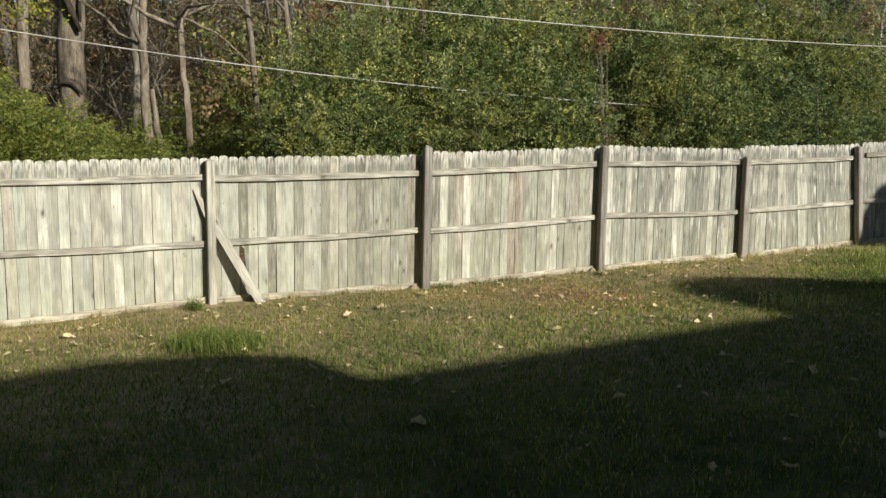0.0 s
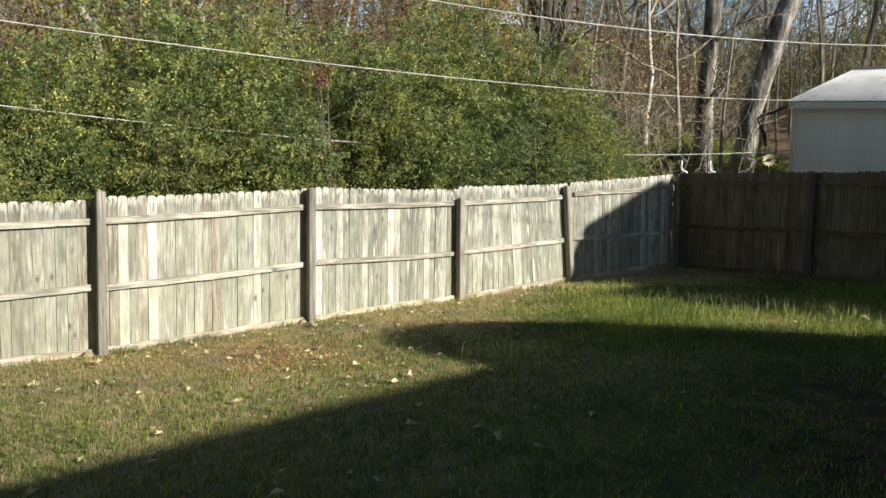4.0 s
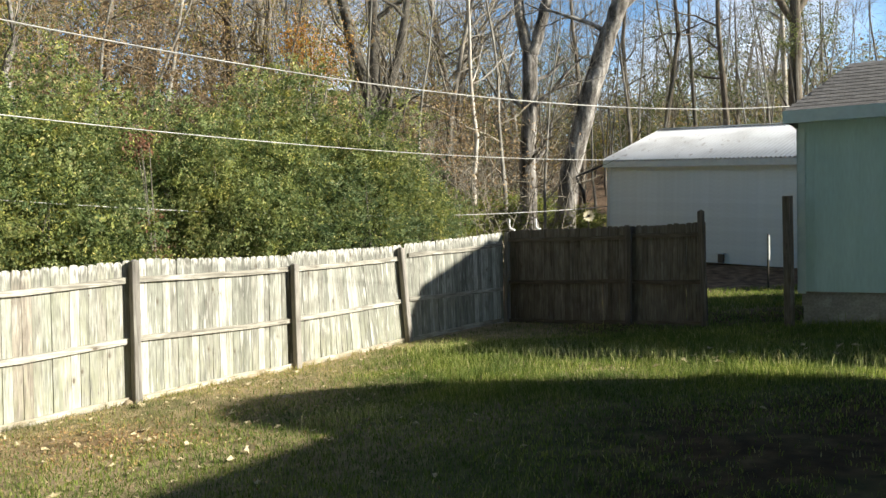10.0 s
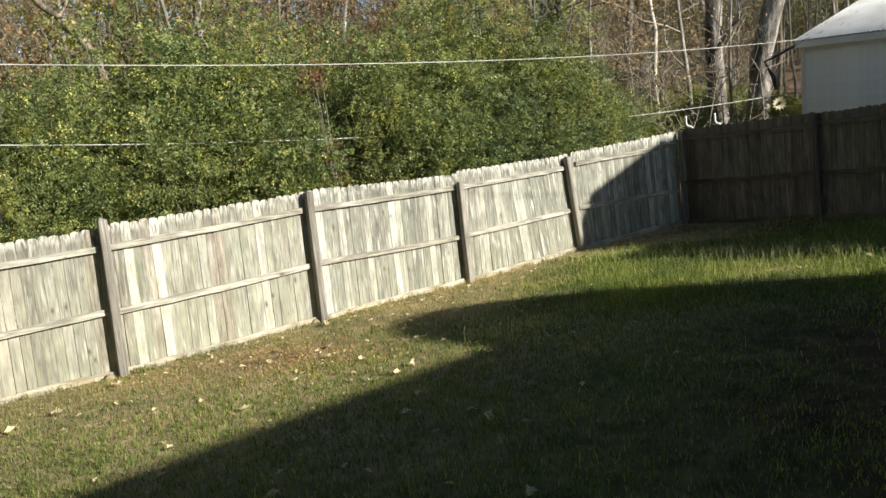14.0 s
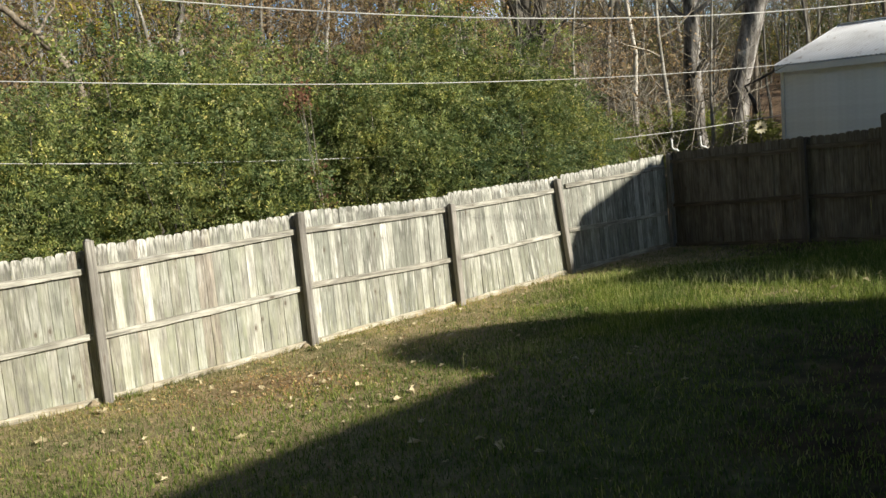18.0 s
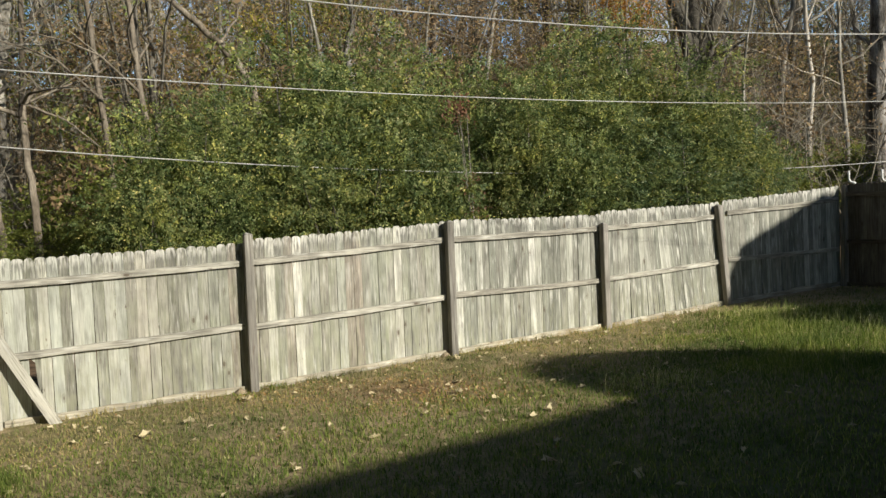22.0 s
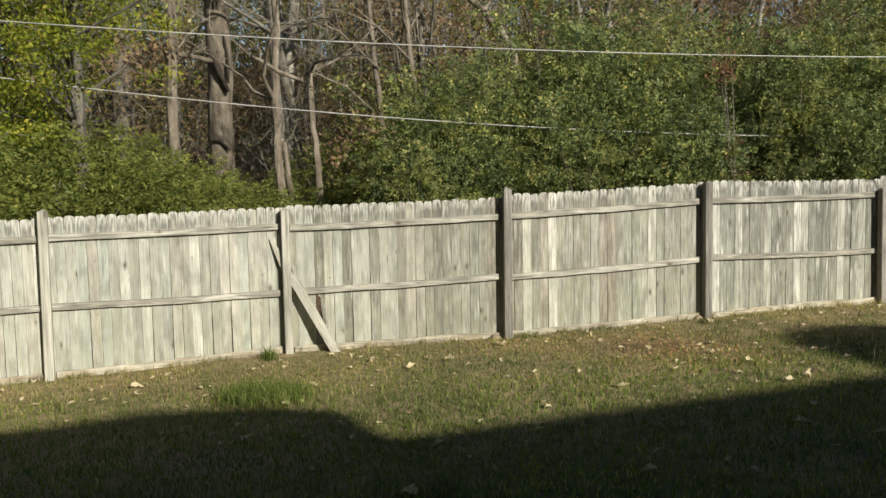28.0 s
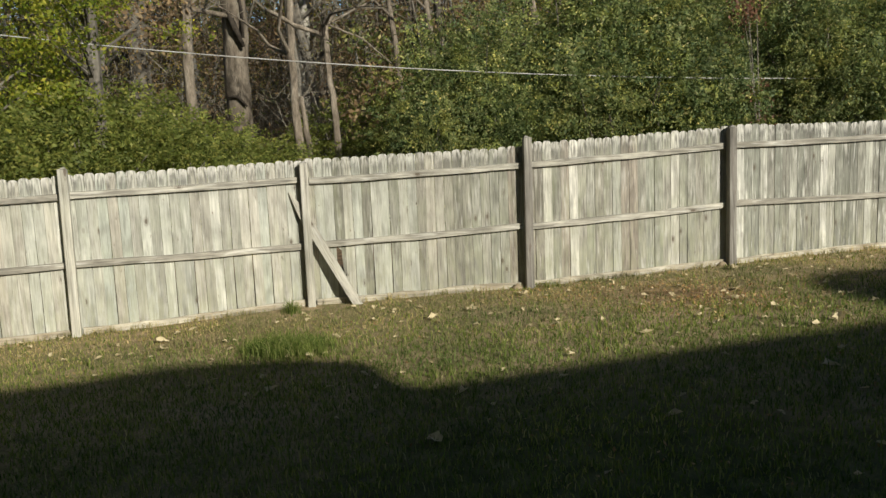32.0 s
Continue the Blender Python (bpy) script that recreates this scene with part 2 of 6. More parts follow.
M_PICKET = wood_material("weathered_picket", [(0.0, (0.20, 0.19, 0.165)), (0.12, (0.35, 0.35, 0.305)), (0.24, (0.22, 0.213, 0.18)), (0.36, (0.33, 0.29, 0.245)), (0.46, (0.41, 0.415, 0.365)), (0.56, (0.235, 0.22, 0.185)), (0.68, (0.365, 0.355, 0.31)), (0.8, (0.275, 0.285, 0.243)), (0.9, (0.43, 0.42, 0.37)), (1.0, (0.70, 0.68, 0.61))], (0.25, 0.27, 0.175), 0.5, 0.4, 0.30, False, 0.35, True)
M_PICKET_PALE = wood_material("pale_picket", [(0.0, (0.29, 0.285, 0.25)), (0.10, (0.44, 0.445, 0.395)), (0.2, (0.335, 0.34, 0.305)), (0.3, (0.40, 0.375, 0.32)), (0.42, (0.49, 0.50, 0.445)), (0.52, (0.36, 0.36, 0.315)), (0.62, (0.45, 0.43, 0.375)), (0.74, (0.385, 0.405, 0.36)), (0.86, (0.52, 0.515, 0.46)), (0.94, (0.42, 0.42, 0.37)), (1.0, (0.80, 0.78, 0.70))], (0.31, 0.325, 0.245), 0.45, 0.35, 0.2, False, 0.2, True, 0.65)
M_PICKET_GREY = wood_material("greyed_picket", [(0.0, (0.19, 0.19, 0.165)), (0.3, (0.30, 0.305, 0.265)), (0.5, (0.24, 0.235, 0.205)), (0.75, (0.36, 0.355, 0.31)), (0.92, (0.46, 0.46, 0.41)), (1.0, (0.60, 0.59, 0.54))], (0.18, 0.19, 0.155), 0.45, 0.7, 0.34, False, 0.6, True)
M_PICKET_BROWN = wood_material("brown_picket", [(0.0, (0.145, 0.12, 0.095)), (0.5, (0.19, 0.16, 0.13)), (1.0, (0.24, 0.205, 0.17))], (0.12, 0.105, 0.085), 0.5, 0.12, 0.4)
M_RAIL = wood_material("weathered_rail", [(0.0, (0.33, 0.31, 0.265)), (1.0, (0.47, 0.45, 0.39))], (0.17, 0.16, 0.135), 0.6, 0.6, 0.5, True)
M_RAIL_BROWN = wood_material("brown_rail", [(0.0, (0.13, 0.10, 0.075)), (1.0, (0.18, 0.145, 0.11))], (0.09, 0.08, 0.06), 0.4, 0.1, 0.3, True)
M_POST = wood_material("weathered_post", [(0.0, (0.24, 0.225, 0.20)), (1.0, (0.33, 0.305, 0.275))], (0.12, 0.11, 0.10), 0.5, 0.25, 0.4)
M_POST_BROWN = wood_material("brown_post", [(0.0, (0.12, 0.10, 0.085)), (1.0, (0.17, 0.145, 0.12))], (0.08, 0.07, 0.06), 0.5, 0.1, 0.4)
M_POST_PALE = wood_material("pale_post", [(0.0, (0.42, 0.40, 0.35)), (1.0, (0.48, 0.46, 0.40))], (0.27, 0.27, 0.21), 0.4, 0.3, 0.3)
M_KICK = wood_material("bleached_kickboard", [(0.0, (0.43, 0.395, 0.32)), (1.0, (0.57, 0.53, 0.435))], (0.24, 0.19, 0.12), 0.75, 0.35, 0.4, True)
M_BARK = mottled("bark_grey", [(0.3, (0.082, 0.067, 0.05)), (0.5, (0.165, 0.138, 0.107)), (0.72, (0.255, 0.22, 0.175))], 6.0, 8.0, 0.95, 1.0, 0.06, 0.35, (1, 1, 0.22), jitter=0.2)
M_BARK_PALE = mottled("bark_pale", [(0.34, (0.06, 0.053, 0.046)), (0.48, (0.165, 0.15, 0.134)), (0.68, (0.34, 0.32, 0.295))], 4.0, 8.0, 0.95, 1.0, 0.08, 0.45, (1, 1, 0.3))
M_BARK_DARK = mottled("bark_brown", [(0.3, (0.082, 0.073, 0.06)), (0.55, (0.165, 0.149, 0.124)), (0.75, (0.27, 0.25, 0.215))], 6.0, 6.0, 0.95, 0.6, 0.03, 0.2, (1, 1, 0.25), jitter=0.35)
M_BARK_MID = mottled("bark_mid", [(0.3, (0.105, 0.098, 0.084)), (0.5, (0.205, 0.192, 0.165)), (0.72, (0.34, 0.32, 0.28))], 6.0, 6.0, 0.95, 0.6, 0.03, 0.25, (1, 1, 0.22), jitter=0.35)
# near-black bark for the broken limbs
M_BARK_BLACKISH = mottled("blackish_bark", [(0.3, (0.022, 0.018, 0.014)), (0.7, (0.06, 0.05, 0.04))], 9.0, 6.0, 0.95, 0.8, 0.03, 0.3)
M_TWIG = mottled("twig_brown", [(0.3, (0.148, 0.13, 0.10)), (0.7, (0.285, 0.254, 0.203))], 0.7, 3.0, 0.95, 0.0, jitter=0.3)
M_SHRUB = leaf_material("privet_leaf", [(0.0, (0.095, 0.132, 0.048)), (0.4, (0.165, 0.212, 0.076)), (0.78, (0.258, 0.30, 0.115)), (0.96, (0.41, 0.42, 0.175)), (1.0, (0.70, 0.63, 0.33))], 0.42, 0.5, True)
M_SHRUB_COOL = leaf_material("cool_green_leaf", [(0.0, (0.095, 0.14, 0.06)), (0.5, (0.165, 0.22, 0.10)), (0.94, (0.28, 0.33, 0.155)), (1.0, (0.62, 0.57, 0.32))], 0.42, 0.5, True)
M_GOLD = leaf_material("golden_leaf", [(0.0, (0.26, 0.19, 0.06)), (0.6, (0.42, 0.31, 0.10)), (1.0, (0.58, 0.44, 0.16))], 0.5)
M_SHRUB_OLIVE = leaf_material("olive_leaf", [(0.0, (0.105, 0.14, 0.047)), (0.5, (0.20, 0.238, 0.086)), (0.92, (0.34, 0.35, 0.14)), (1.0, (0.62, 0.54, 0.26))], 0.42, 0.55, True)
M_YELLOW = leaf_material("yellowing_leaf", [(0.0, (0.16, 0.18, 0.03)), (0.5, (0.32, 0.32, 0.05)), (1.0, (0.52, 0.44, 0.08))], 0.5)
M_ORANGE = leaf_material("orange_leaf", [(0.0, (0.30, 0.13, 0.04)), (0.6, (0.46, 0.23, 0.06)), (1.0, (0.55, 0.36, 0.10))], 0.5)
M_BROWN = leaf_material("withered_leaf", [(0.0, (0.20, 0.135, 0.09)), (0.6, (0.33, 0.23, 0.155)), (1.0, (0.47, 0.35, 0.23))], 0.45, 0.8)
M_PINE = leaf_material("pine_needle", [(0.0, (0.075, 0.10, 0.045)), (0.6, (0.15, 0.175, 0.075)), (1.0, (0.26, 0.265, 0.115))], 0.4)
M_SUNNY = leaf_material("sunny_yellow_leaf", [(0.0, (0.14, 0.20, 0.03)), (0.5, (0.29, 0.34, 0.05)), (1.0, (0.52, 0.48, 0.09))], 0.55)
M_FARTWIG = leaf_material("far_twig", [(0.0, (0.15, 0.138, 0.11)), (0.6, (0.265, 0.245, 0.20)), (1.0, (0.40, 0.37, 0.305))], 0.4, 0.9)
M_GRASS = leaf_material("grass_blade", [(0.0, (0.19, 0.205, 0.08)), (0.3, (0.27, 0.262, 0.11)), (0.6, (0.375, 0.315, 0.17)), (1.0, (0.54, 0.43, 0.275))], 0.45, 0.8)
M_GRASS_PALE = leaf_material("pale_blade", [(0.0, (0.28, 0.34, 0.12)), (0.6, (0.46, 0.48, 0.22)), (1.0, (0.68, 0.62, 0.40))], 0.5, 0.6)
M_BIRCH = mottled("pale_smooth_bark", [(0.3, (0.30, 0.26, 0.21)), (0.5, (0.46, 0.42, 0.36)), (0.72, (0.60, 0.56, 0.50))], 5.0, 5.0, 0.9, 0.5, 0.02, 0.2, (1, 1, 0.4))
M_GRASS_LUSH = leaf_material("lush_blade", [(0.0, (0.085, 0.13, 0.028)), (0.6, (0.20, 0.265, 0.065)), (0.92, (0.35, 0.375, 0.13)), (1.0, (0.58, 0.52, 0.30))], 0.5, 0.6)
M_DRYLEAF = leaf_material("fallen_leaf", [(0.0, (0.34, 0.22, 0.12)), (0.4, (0.60, 0.48, 0.33)), (1.0, (0.84, 0.76, 0.62))], 0.25, 0.7)


# ---- shapes ----
def mesh_of(name, verts, faces, mat, smooth=False):
    me = bpy.data.meshes.new(name)
    me.from_pydata([tuple(v) for v in verts], [], faces)
    me.materials.append(mat)
    if smooth:
        me.polygons.foreach_set("use_smooth", [True] * len(me.polygons))
    me.update()
    return me


def part(name, me, parent=None, label="", at=None):
    ob = new(name, me)
    if parent is not None:
        ob.parent = parent
    if at is not None:
        ob.matrix_local = at
    if label:
        ob["label"] = label
    return ob


def empty(name, at=None):
    ob = new(name)
    ob.empty_display_size = 0.2
    if at is not None:
        ob.matrix_world = at
    return ob


class Shape:
    """Collects vertices and faces of one mesh."""

    def __init__(self):
        self.v, self.f = [], []

    def add(self, verts, faces):
        k = len(self.v)
        self.v += [tuple(p) for p in verts]
        self.f += [tuple(i + k for i in q) for q in faces]
        return self

    def box(self, x0, x1, y0, y1, z0, z1, m=None, chamfer=0.0):
        if chamfer:
            c = chamfer
            ring = [(x0 + c, y0), (x1 - c, y0), (x1, y0 + c), (x1, y1 - c), (x1 - c, y1), (x0 + c, y1), (x0, y1 - c), (x0, y0 + c)]
        else:
            ring = [(x0, y0), (x1, y0), (x1, y1), (x0, y1)]
        k = len(ring)
        vs = [Vector((x, y, z)) for z in (z0, z1) for x, y in ring]
        if m is not None:
            vs = [m @ p for p in vs]
        fs = [tuple(range(k))[::-1], tuple(range(k, 2 * k))] + [(i, (i + 1) % k, (i + 1) % k + k, i + k) for i in range(k)]
        return self.add(vs, fs)

    def tube(self, pts, radii, sides=6, cap=True):
        pts = [Vector(p) for p in pts]
        rings = []
        side = None
        for i, p in enumerate(pts):
            d = (pts[min(i + 1, len(pts) - 1)] - pts[max(i - 1, 0)]).normalized()
            if side is None:
                side = d.cross(Vector((0.3, 1, 0.1)))
                if side.length < 0.05:
                    side = d.cross(Vector((1, 0, 0)))
            side = (side - d * side.dot(d)).normalized()
            up = d.cross(side)
            rings.append([p + (side * math.cos(a) + up * math.sin(a)) * radii[i] for a in (2 * math.pi * j / sides for j in range(sides))])
        fs = []
        for i in range(len(pts) - 1):
            for j in range(sides):
                a, b = i * sides + j, i * sides + (j + 1) % sides
                fs.append((a, b, b + sides, a + sides))
        if cap:
            fs.append(tuple(range(len(pts) * sides - sides, len(pts) * sides)))
        return self.add([q for r in rings for q in r], fs)

    def mesh(self, name, mat, smooth=False):
        return mesh_of(name, self.v, self.f, mat, smooth)


def smoothstep(a, b, x):
    u = min(1.0, max(0.0, (x - a) / (b - a)))
    return u * u * (3 - 2 * u)


# ---- the ground ----
def ground_z(x, y):
    """The yard rises gently to the neighbour house; behind the fence the wooded hill rises."""
    ye = min(max(y, -8.0), 17.0)
    xe = min(max(x, -14.0), 14.0)
    z = 0.0441 * xe + 0.0055 * ye - 0.006
    d = math.hypot(x, y)
    far = min(1.0, 110.0 / max(d, 1.0))
    z += 0.0398 * (x * far - min(max(x * far, -14.0), 14.0)) + 0.0415 * (y * far - min(max(y * far, -8.0), 17.0))
    az = math.degrees(math.atan2(x, y)) if y > 0 else (-90.0 if x < 0 else 90.0)
    w = 1.0 - 0.62 * smoothstep(-6, 16, az)
    z += 15.0 * w * smoothstep(24, 100, d) * smoothstep(-10, 12, y if x > -12 else 12)
    if x > 3 and y > 15:
        z += 0.22 * smoothstep(17.5, 21.5, y) * smoothstep(3, 5, x) * (1 - smoothstep(30, 45, d))
    if d < 30:
        z += 0.025 * noise.noise((x * 0.55, y * 0.55, 3.0)) + 0.01 * noise.noise((x * 2.1, y * 2.1, 8.0))
    elif d < 300:
        z += 0.5 * smoothstep(30, 60, d) * noise.noise((x * 0.06, y * 0.06, 1.0))
    return z


def dryness(x, y):
    """How bare and thatchy the lawn is: a worn patch by the fence and the trodden ground near the houses."""
    v = 0.9 * math.exp(-(((x + 3.1) / 0.9) ** 2 + ((y - 7.7) / 0.55) ** 2)) + 0.5 * math.exp(-(((x + 6.4) / 1.6) ** 2 + ((y - 4.6) / 0.6) ** 2))
    v += 0.2 * smoothstep(1.5, 4.5, x) * (1 - smoothstep(6.5, 8.0, y)) + 0.7 * smoothstep(10.6, 11.4, y) * smoothstep(2.0, 3.5, x) * (1 - smoothstep(13.5, 14.5, y))
    return min(1.0, max(0.0, v + 0.35 * noise.noise((x * 0.8, y * 0.8, 5.0))))


def bare_soil(x, y):
    """Worn dark earth on the trodden ground between the two houses and along the side fence."""
    v = smoothstep(0.0, 1.9, x + 0.9 * noise.noise((x * 0.5, y * 0.5, 2.0))) * (1 - smoothstep(7.2, 8.6, y + 0.9 * noise.noise((x * 0.6, y * 0.6, 7.0))))
    v = max(v, smoothstep(10.9, 11.6, y) * smoothstep(1.6, 3.0, x) * (1 - smoothstep(14.0, 15.0, y)))
    return 0.9 * min(1.0, max(0.0, v * (1.0 + 0.7 * noise.noise((x * 1.7, y * 1.7, 4.0)))))


def lawn_shade(x, y):
    """Greener turf towards the houses, shade painted in; straw-coloured by the long fence."""
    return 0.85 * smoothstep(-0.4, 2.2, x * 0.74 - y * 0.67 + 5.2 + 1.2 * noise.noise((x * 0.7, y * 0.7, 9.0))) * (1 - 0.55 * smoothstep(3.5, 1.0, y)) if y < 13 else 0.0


def ground_material():
    m, n, l, b = material("yard_ground", 0.95, 0.15)
    big = noise_tex(n, l, 0.55, 5.0)
    mid = noise_tex(n, l, 5.0, 6.0)
    fine = noise_tex(n, l, 60.0, 4.0)
    turf = ramp(n, [(0.3, (0.11, 0.12, 0.05)), (0.44, (0.20, 0.182, 0.085)), (0.58, (0.345, 0.27, 0.157)), (0.76, (0.465, 0.352, 0.227))])
    add = n.new("ShaderNodeMath")
    add.operation = "MULTIPLY_ADD"
    add.inputs[1].default_value = 0.55
    l.new(big.outputs["Fac"], add.inputs[0])
    half = n.new("ShaderNodeMath")
    half.operation = "MULTIPLY"
    half.inputs[1].default_value = 0.5
    l.new(mid.outputs["Fac"], half.inputs[0])
    l.new(half.outputs[0], add.inputs[2])
    l.new(add.outputs[0], turf.inputs["Fac"])
    fr = ramp(n, [(0.3, (0.55, 0.55, 0.55)), (0.7, (1.4, 1.4, 1.4))])
    l.new(fine.outputs["Fac"], fr.inputs["Fac"])
    lawn = mix(n, l, 1.0, turf.outputs["Color"], fr.outputs["Color"], "MULTIPLY")
    litter = ramp(n, [(0.3, (0.075, 0.05, 0.032)), (0.5, (0.17, 0.115, 0.075)), (0.7, (0.28, 0.19, 0.12))])
    l.new(mid.outputs["Fac"], litter.inputs["Fac"])
    att = n.new("ShaderNodeAttribute")
    att.attribute_name = "litter"
    dry = n.new("ShaderNodeAttribute")
    dry.attribute_name = "dry"
    thatch = ramp(n, [(0.3, (0.15, 0.105, 0.055)), (0.5, (0.27, 0.19, 0.10)), (0.7, (0.40, 0.30, 0.18))])
    l.new(mid.outputs["Fac"], thatch.inputs["Fac"])
    # dark green mixed into the turf: real greener grass plus the house's shade
    shade_green = n.new("ShaderNodeAttribute")
    shade_green.attribute_name = "shade_green"
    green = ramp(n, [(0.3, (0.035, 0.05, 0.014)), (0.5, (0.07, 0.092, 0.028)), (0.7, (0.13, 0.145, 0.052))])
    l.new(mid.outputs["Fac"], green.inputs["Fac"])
    c = mix(n, l, shade_green.outputs["Fac"], lawn, green.outputs["Color"])
    c = mix(n, l, dry.outputs["Fac"], c, thatch.outputs["Color"])
    soil = n.new("ShaderNodeAttribute")
    soil.attribute_name = "soil"
    earth = ramp(n, [(0.35, (0.034, 0.019, 0.010)), (0.55, (0.072, 0.043, 0.023)), (0.75, (0.13, 0.085, 0.048))])
    l.new(mid.outputs["Fac"], earth.inputs["Fac"])
    c = mix(n, l, soil.outputs["Fac"], c, earth.outputs["Color"])
    c = mix(n, l, att.outputs["Fac"], c, litter.outputs["Color"])
    l.new(c, b.inputs["Base Color"])
    bump(n, l, b, fine.outputs["Fac"], 0.6, 0.02)
    return m


def build_ground():
    radii = [0.0] + [0.35 * i for i in range(1, 70)] + [24.5 * 1.09 ** i for i in range(1, 50)]
    k = 160
    vs, fs, litter, dry, soil, shade_green = [], [], [], [], [], []
    cx, cy = -1.0, 6.0
    for i, r in enumerate(radii):
        for j in range(1 if i == 0 else k):
            a = 2 * math.pi * j / k
            x, y = cx + r * math.sin(a), cy + r * math.cos(a)
            vs.append((x, y, ground_z(x, y)))
            behind = 0.66 * (x + 3.28) * -1.12 + 0.745 * (y - 9.52)   # metres behind the long fence
            w = smoothstep(0.4, 2.0, behind) if x < 2.5 else smoothstep(17.2, 18.4, y + 0.5 * noise.noise((x, y, 0)))
            litter.append(w)
            dry.append(dryness(x, y))
            soil.append(bare_soil(x, y))
            shade_green.append(lawn_shade(x, y))
    for j in range(k):
        fs.append((0, 1 + (j + 1) % k, 1 + j))
    for i in range(len(radii) - 2):
        for j in range(k):
            a, b = 1 + i * k + j, 1 + i * k + (j + 1) % k
            fs.append((a, b, b + k, a + k))
    me = mesh_of("ground", vs, [q[::-1] for q in fs], ground_material(), True)
    at = me.attributes.new("litter", "FLOAT", "POINT")
    at.data.foreach_set("value", litter)
    at = me.attributes.new("dry", "FLOAT", "POINT")
    at.data.foreach_set("value", dry)
    at = me.attributes.new("soil", "FLOAT", "POINT")
    at.data.foreach_set("value", soil)
    at = me.attributes.new("shade_green", "FLOAT", "POINT")
    at.data.foreach_set("value", shade_green)
    tagged(part("ground", me), "mown yard lawn with brown leaf litter rising into woods", "ground", kind="structure")


build_ground()

# ---- the long fence and the side fence ----
# x, y, height of the top and lean along the fence in degrees
POSTS = [(-10.82, -0.02, 1.33, 0), (-9.54, 2.06, 1.36, 0.3), (-8.157, 4.072, 1.394, 0.6), (-6.747, 6.042, 1.335, 0), (-4.928, 7.651, 1.508, 0.3), (-3.322, 9.475, 1.525, -0.2), (-1.77, 11.24, 1.395, -1.0), (-0.284, 13.136, 1.57, -6.5), (1.45, 14.93, 1.77, 1.5)]
# for each bay: tops of the pickets, upper rail and lower rail at its two ends
BAYS = [(1.22, 1.26, 1.01, 1.05, 0.32, 0.35), (1.27, 1.30, 1.06, 1.09, 0.36, 0.39), (1.312, 1.342, 1.10, 1.13, 0.393, 0.40), (1.357, 1.391, 1.113, 1.18, 0.405, 0.512), (1.422, 1.508, 1.182, 1.292, 0.498, 0.606), (1.525, 1.497, 1.293, 1.313, 0.625, 0.622), (1.541, 1.582, 1.31, 1.382, 0.634, 0.712), (1.60, 1.76, 1.42, 1.54, 0.73, 0.74)]
PICKET_LEANS = [0, 0, 0, 0, 0, 0, -8.0, -3.0]
SIDE_POSTS = [(1.45, 14.93, 1.77, 0), (3.32, 13.41, 1.836, 0.5), (4.33, 12.735, 2.062, -1.5)]
SIDE_BAYS = [(1.788, 1.836, 1.62, 1.647, 0.862, 0.934), (1.828, 1.878, 1.675, 1.686, 0.922, 0.943)]


def picket_mesh(name, width, ear, mat):
    """A flat board with a rounded dog-eared head, its top at z = 0, foot at z = -1."""
    w = width / 2
    head = [(w, -ear * 1.25), (w * 0.92, -ear * 0.6), (w * 0.66, -ear * 0.18), (w * 0.3, 0), (-w * 0.3, 0), (-w * 0.66, -ear * 0.18), (-w * 0.92, -ear * 0.6), (-w, -ear * 1.25)]
    ring = [(-w, -1.78), (w, -1.78)] + head
    k = len(ring)
    vs = [(x, d, z) for d in (0.0, 0.016) for x, z in ring]
    fs = [tuple(range(k)), tuple(range(k, 2 * k))[::-1]] + [(i, i + k, (i + 1) % k + k, (i + 1) % k) for i in range(k)]
    return mesh_of(name, vs, fs, mat)


PICKETS = {mat.name: [picket_mesh("picket", w, e, mat) for w, e in ((0.100, 0.026), (0.100, 0.022), (0.100, 0.030), (0.100, 0.025))] for mat in (M_PICKET, M_PICKET_PALE, M_PICKET_GREY, M_PICKET_BROWN)}


def broken_picket_mesh():
    """The upper half of a split board, ending in a splinter."""
    ring = [(-0.05, -0.98), (0.0, -1.02), (0.012, -1.2), (0.03, -1.33), (0.05, -1.26), (0.05, -0.04), (0.033, -0.01), (0.015, 0.0), (-0.015, 0.0), (-0.033, -0.01), (-0.05, -0.04)]
    k = len(ring)
    vs = [(x, d, z) for d in (-0.004, 0.014) for x, z in ring]
    return mesh_of("broken_picket", vs, [tuple(range(k)), tuple(range(k, 2 * k))[::-1]] + [(i, i + k, (i + 1) % k + k, (i + 1) % k) for i in range(k)], M_PICKET)


def picket_stub_mesh():
    """The lower half of the split board, with a jagged head."""
    ring = [(-0.05, -1.78), (0.05, -1.78), (0.05, -1.44), (0.03, -1.40), (0.0, -1.46), (-0.02, -1.40), (-0.05, -1.36)]
    k = len(ring)
    vs = [(x, d, z) for d in (0.004, 0.02) for x, z in ring]
    return mesh_of("broken_picket", vs, [tuple(range(k)), tuple(range(k, 2 * k))[::-1]] + [(i, i + k, (i + 1) % k + k, (i + 1) % k) for i in range(k)], M_PICKET)


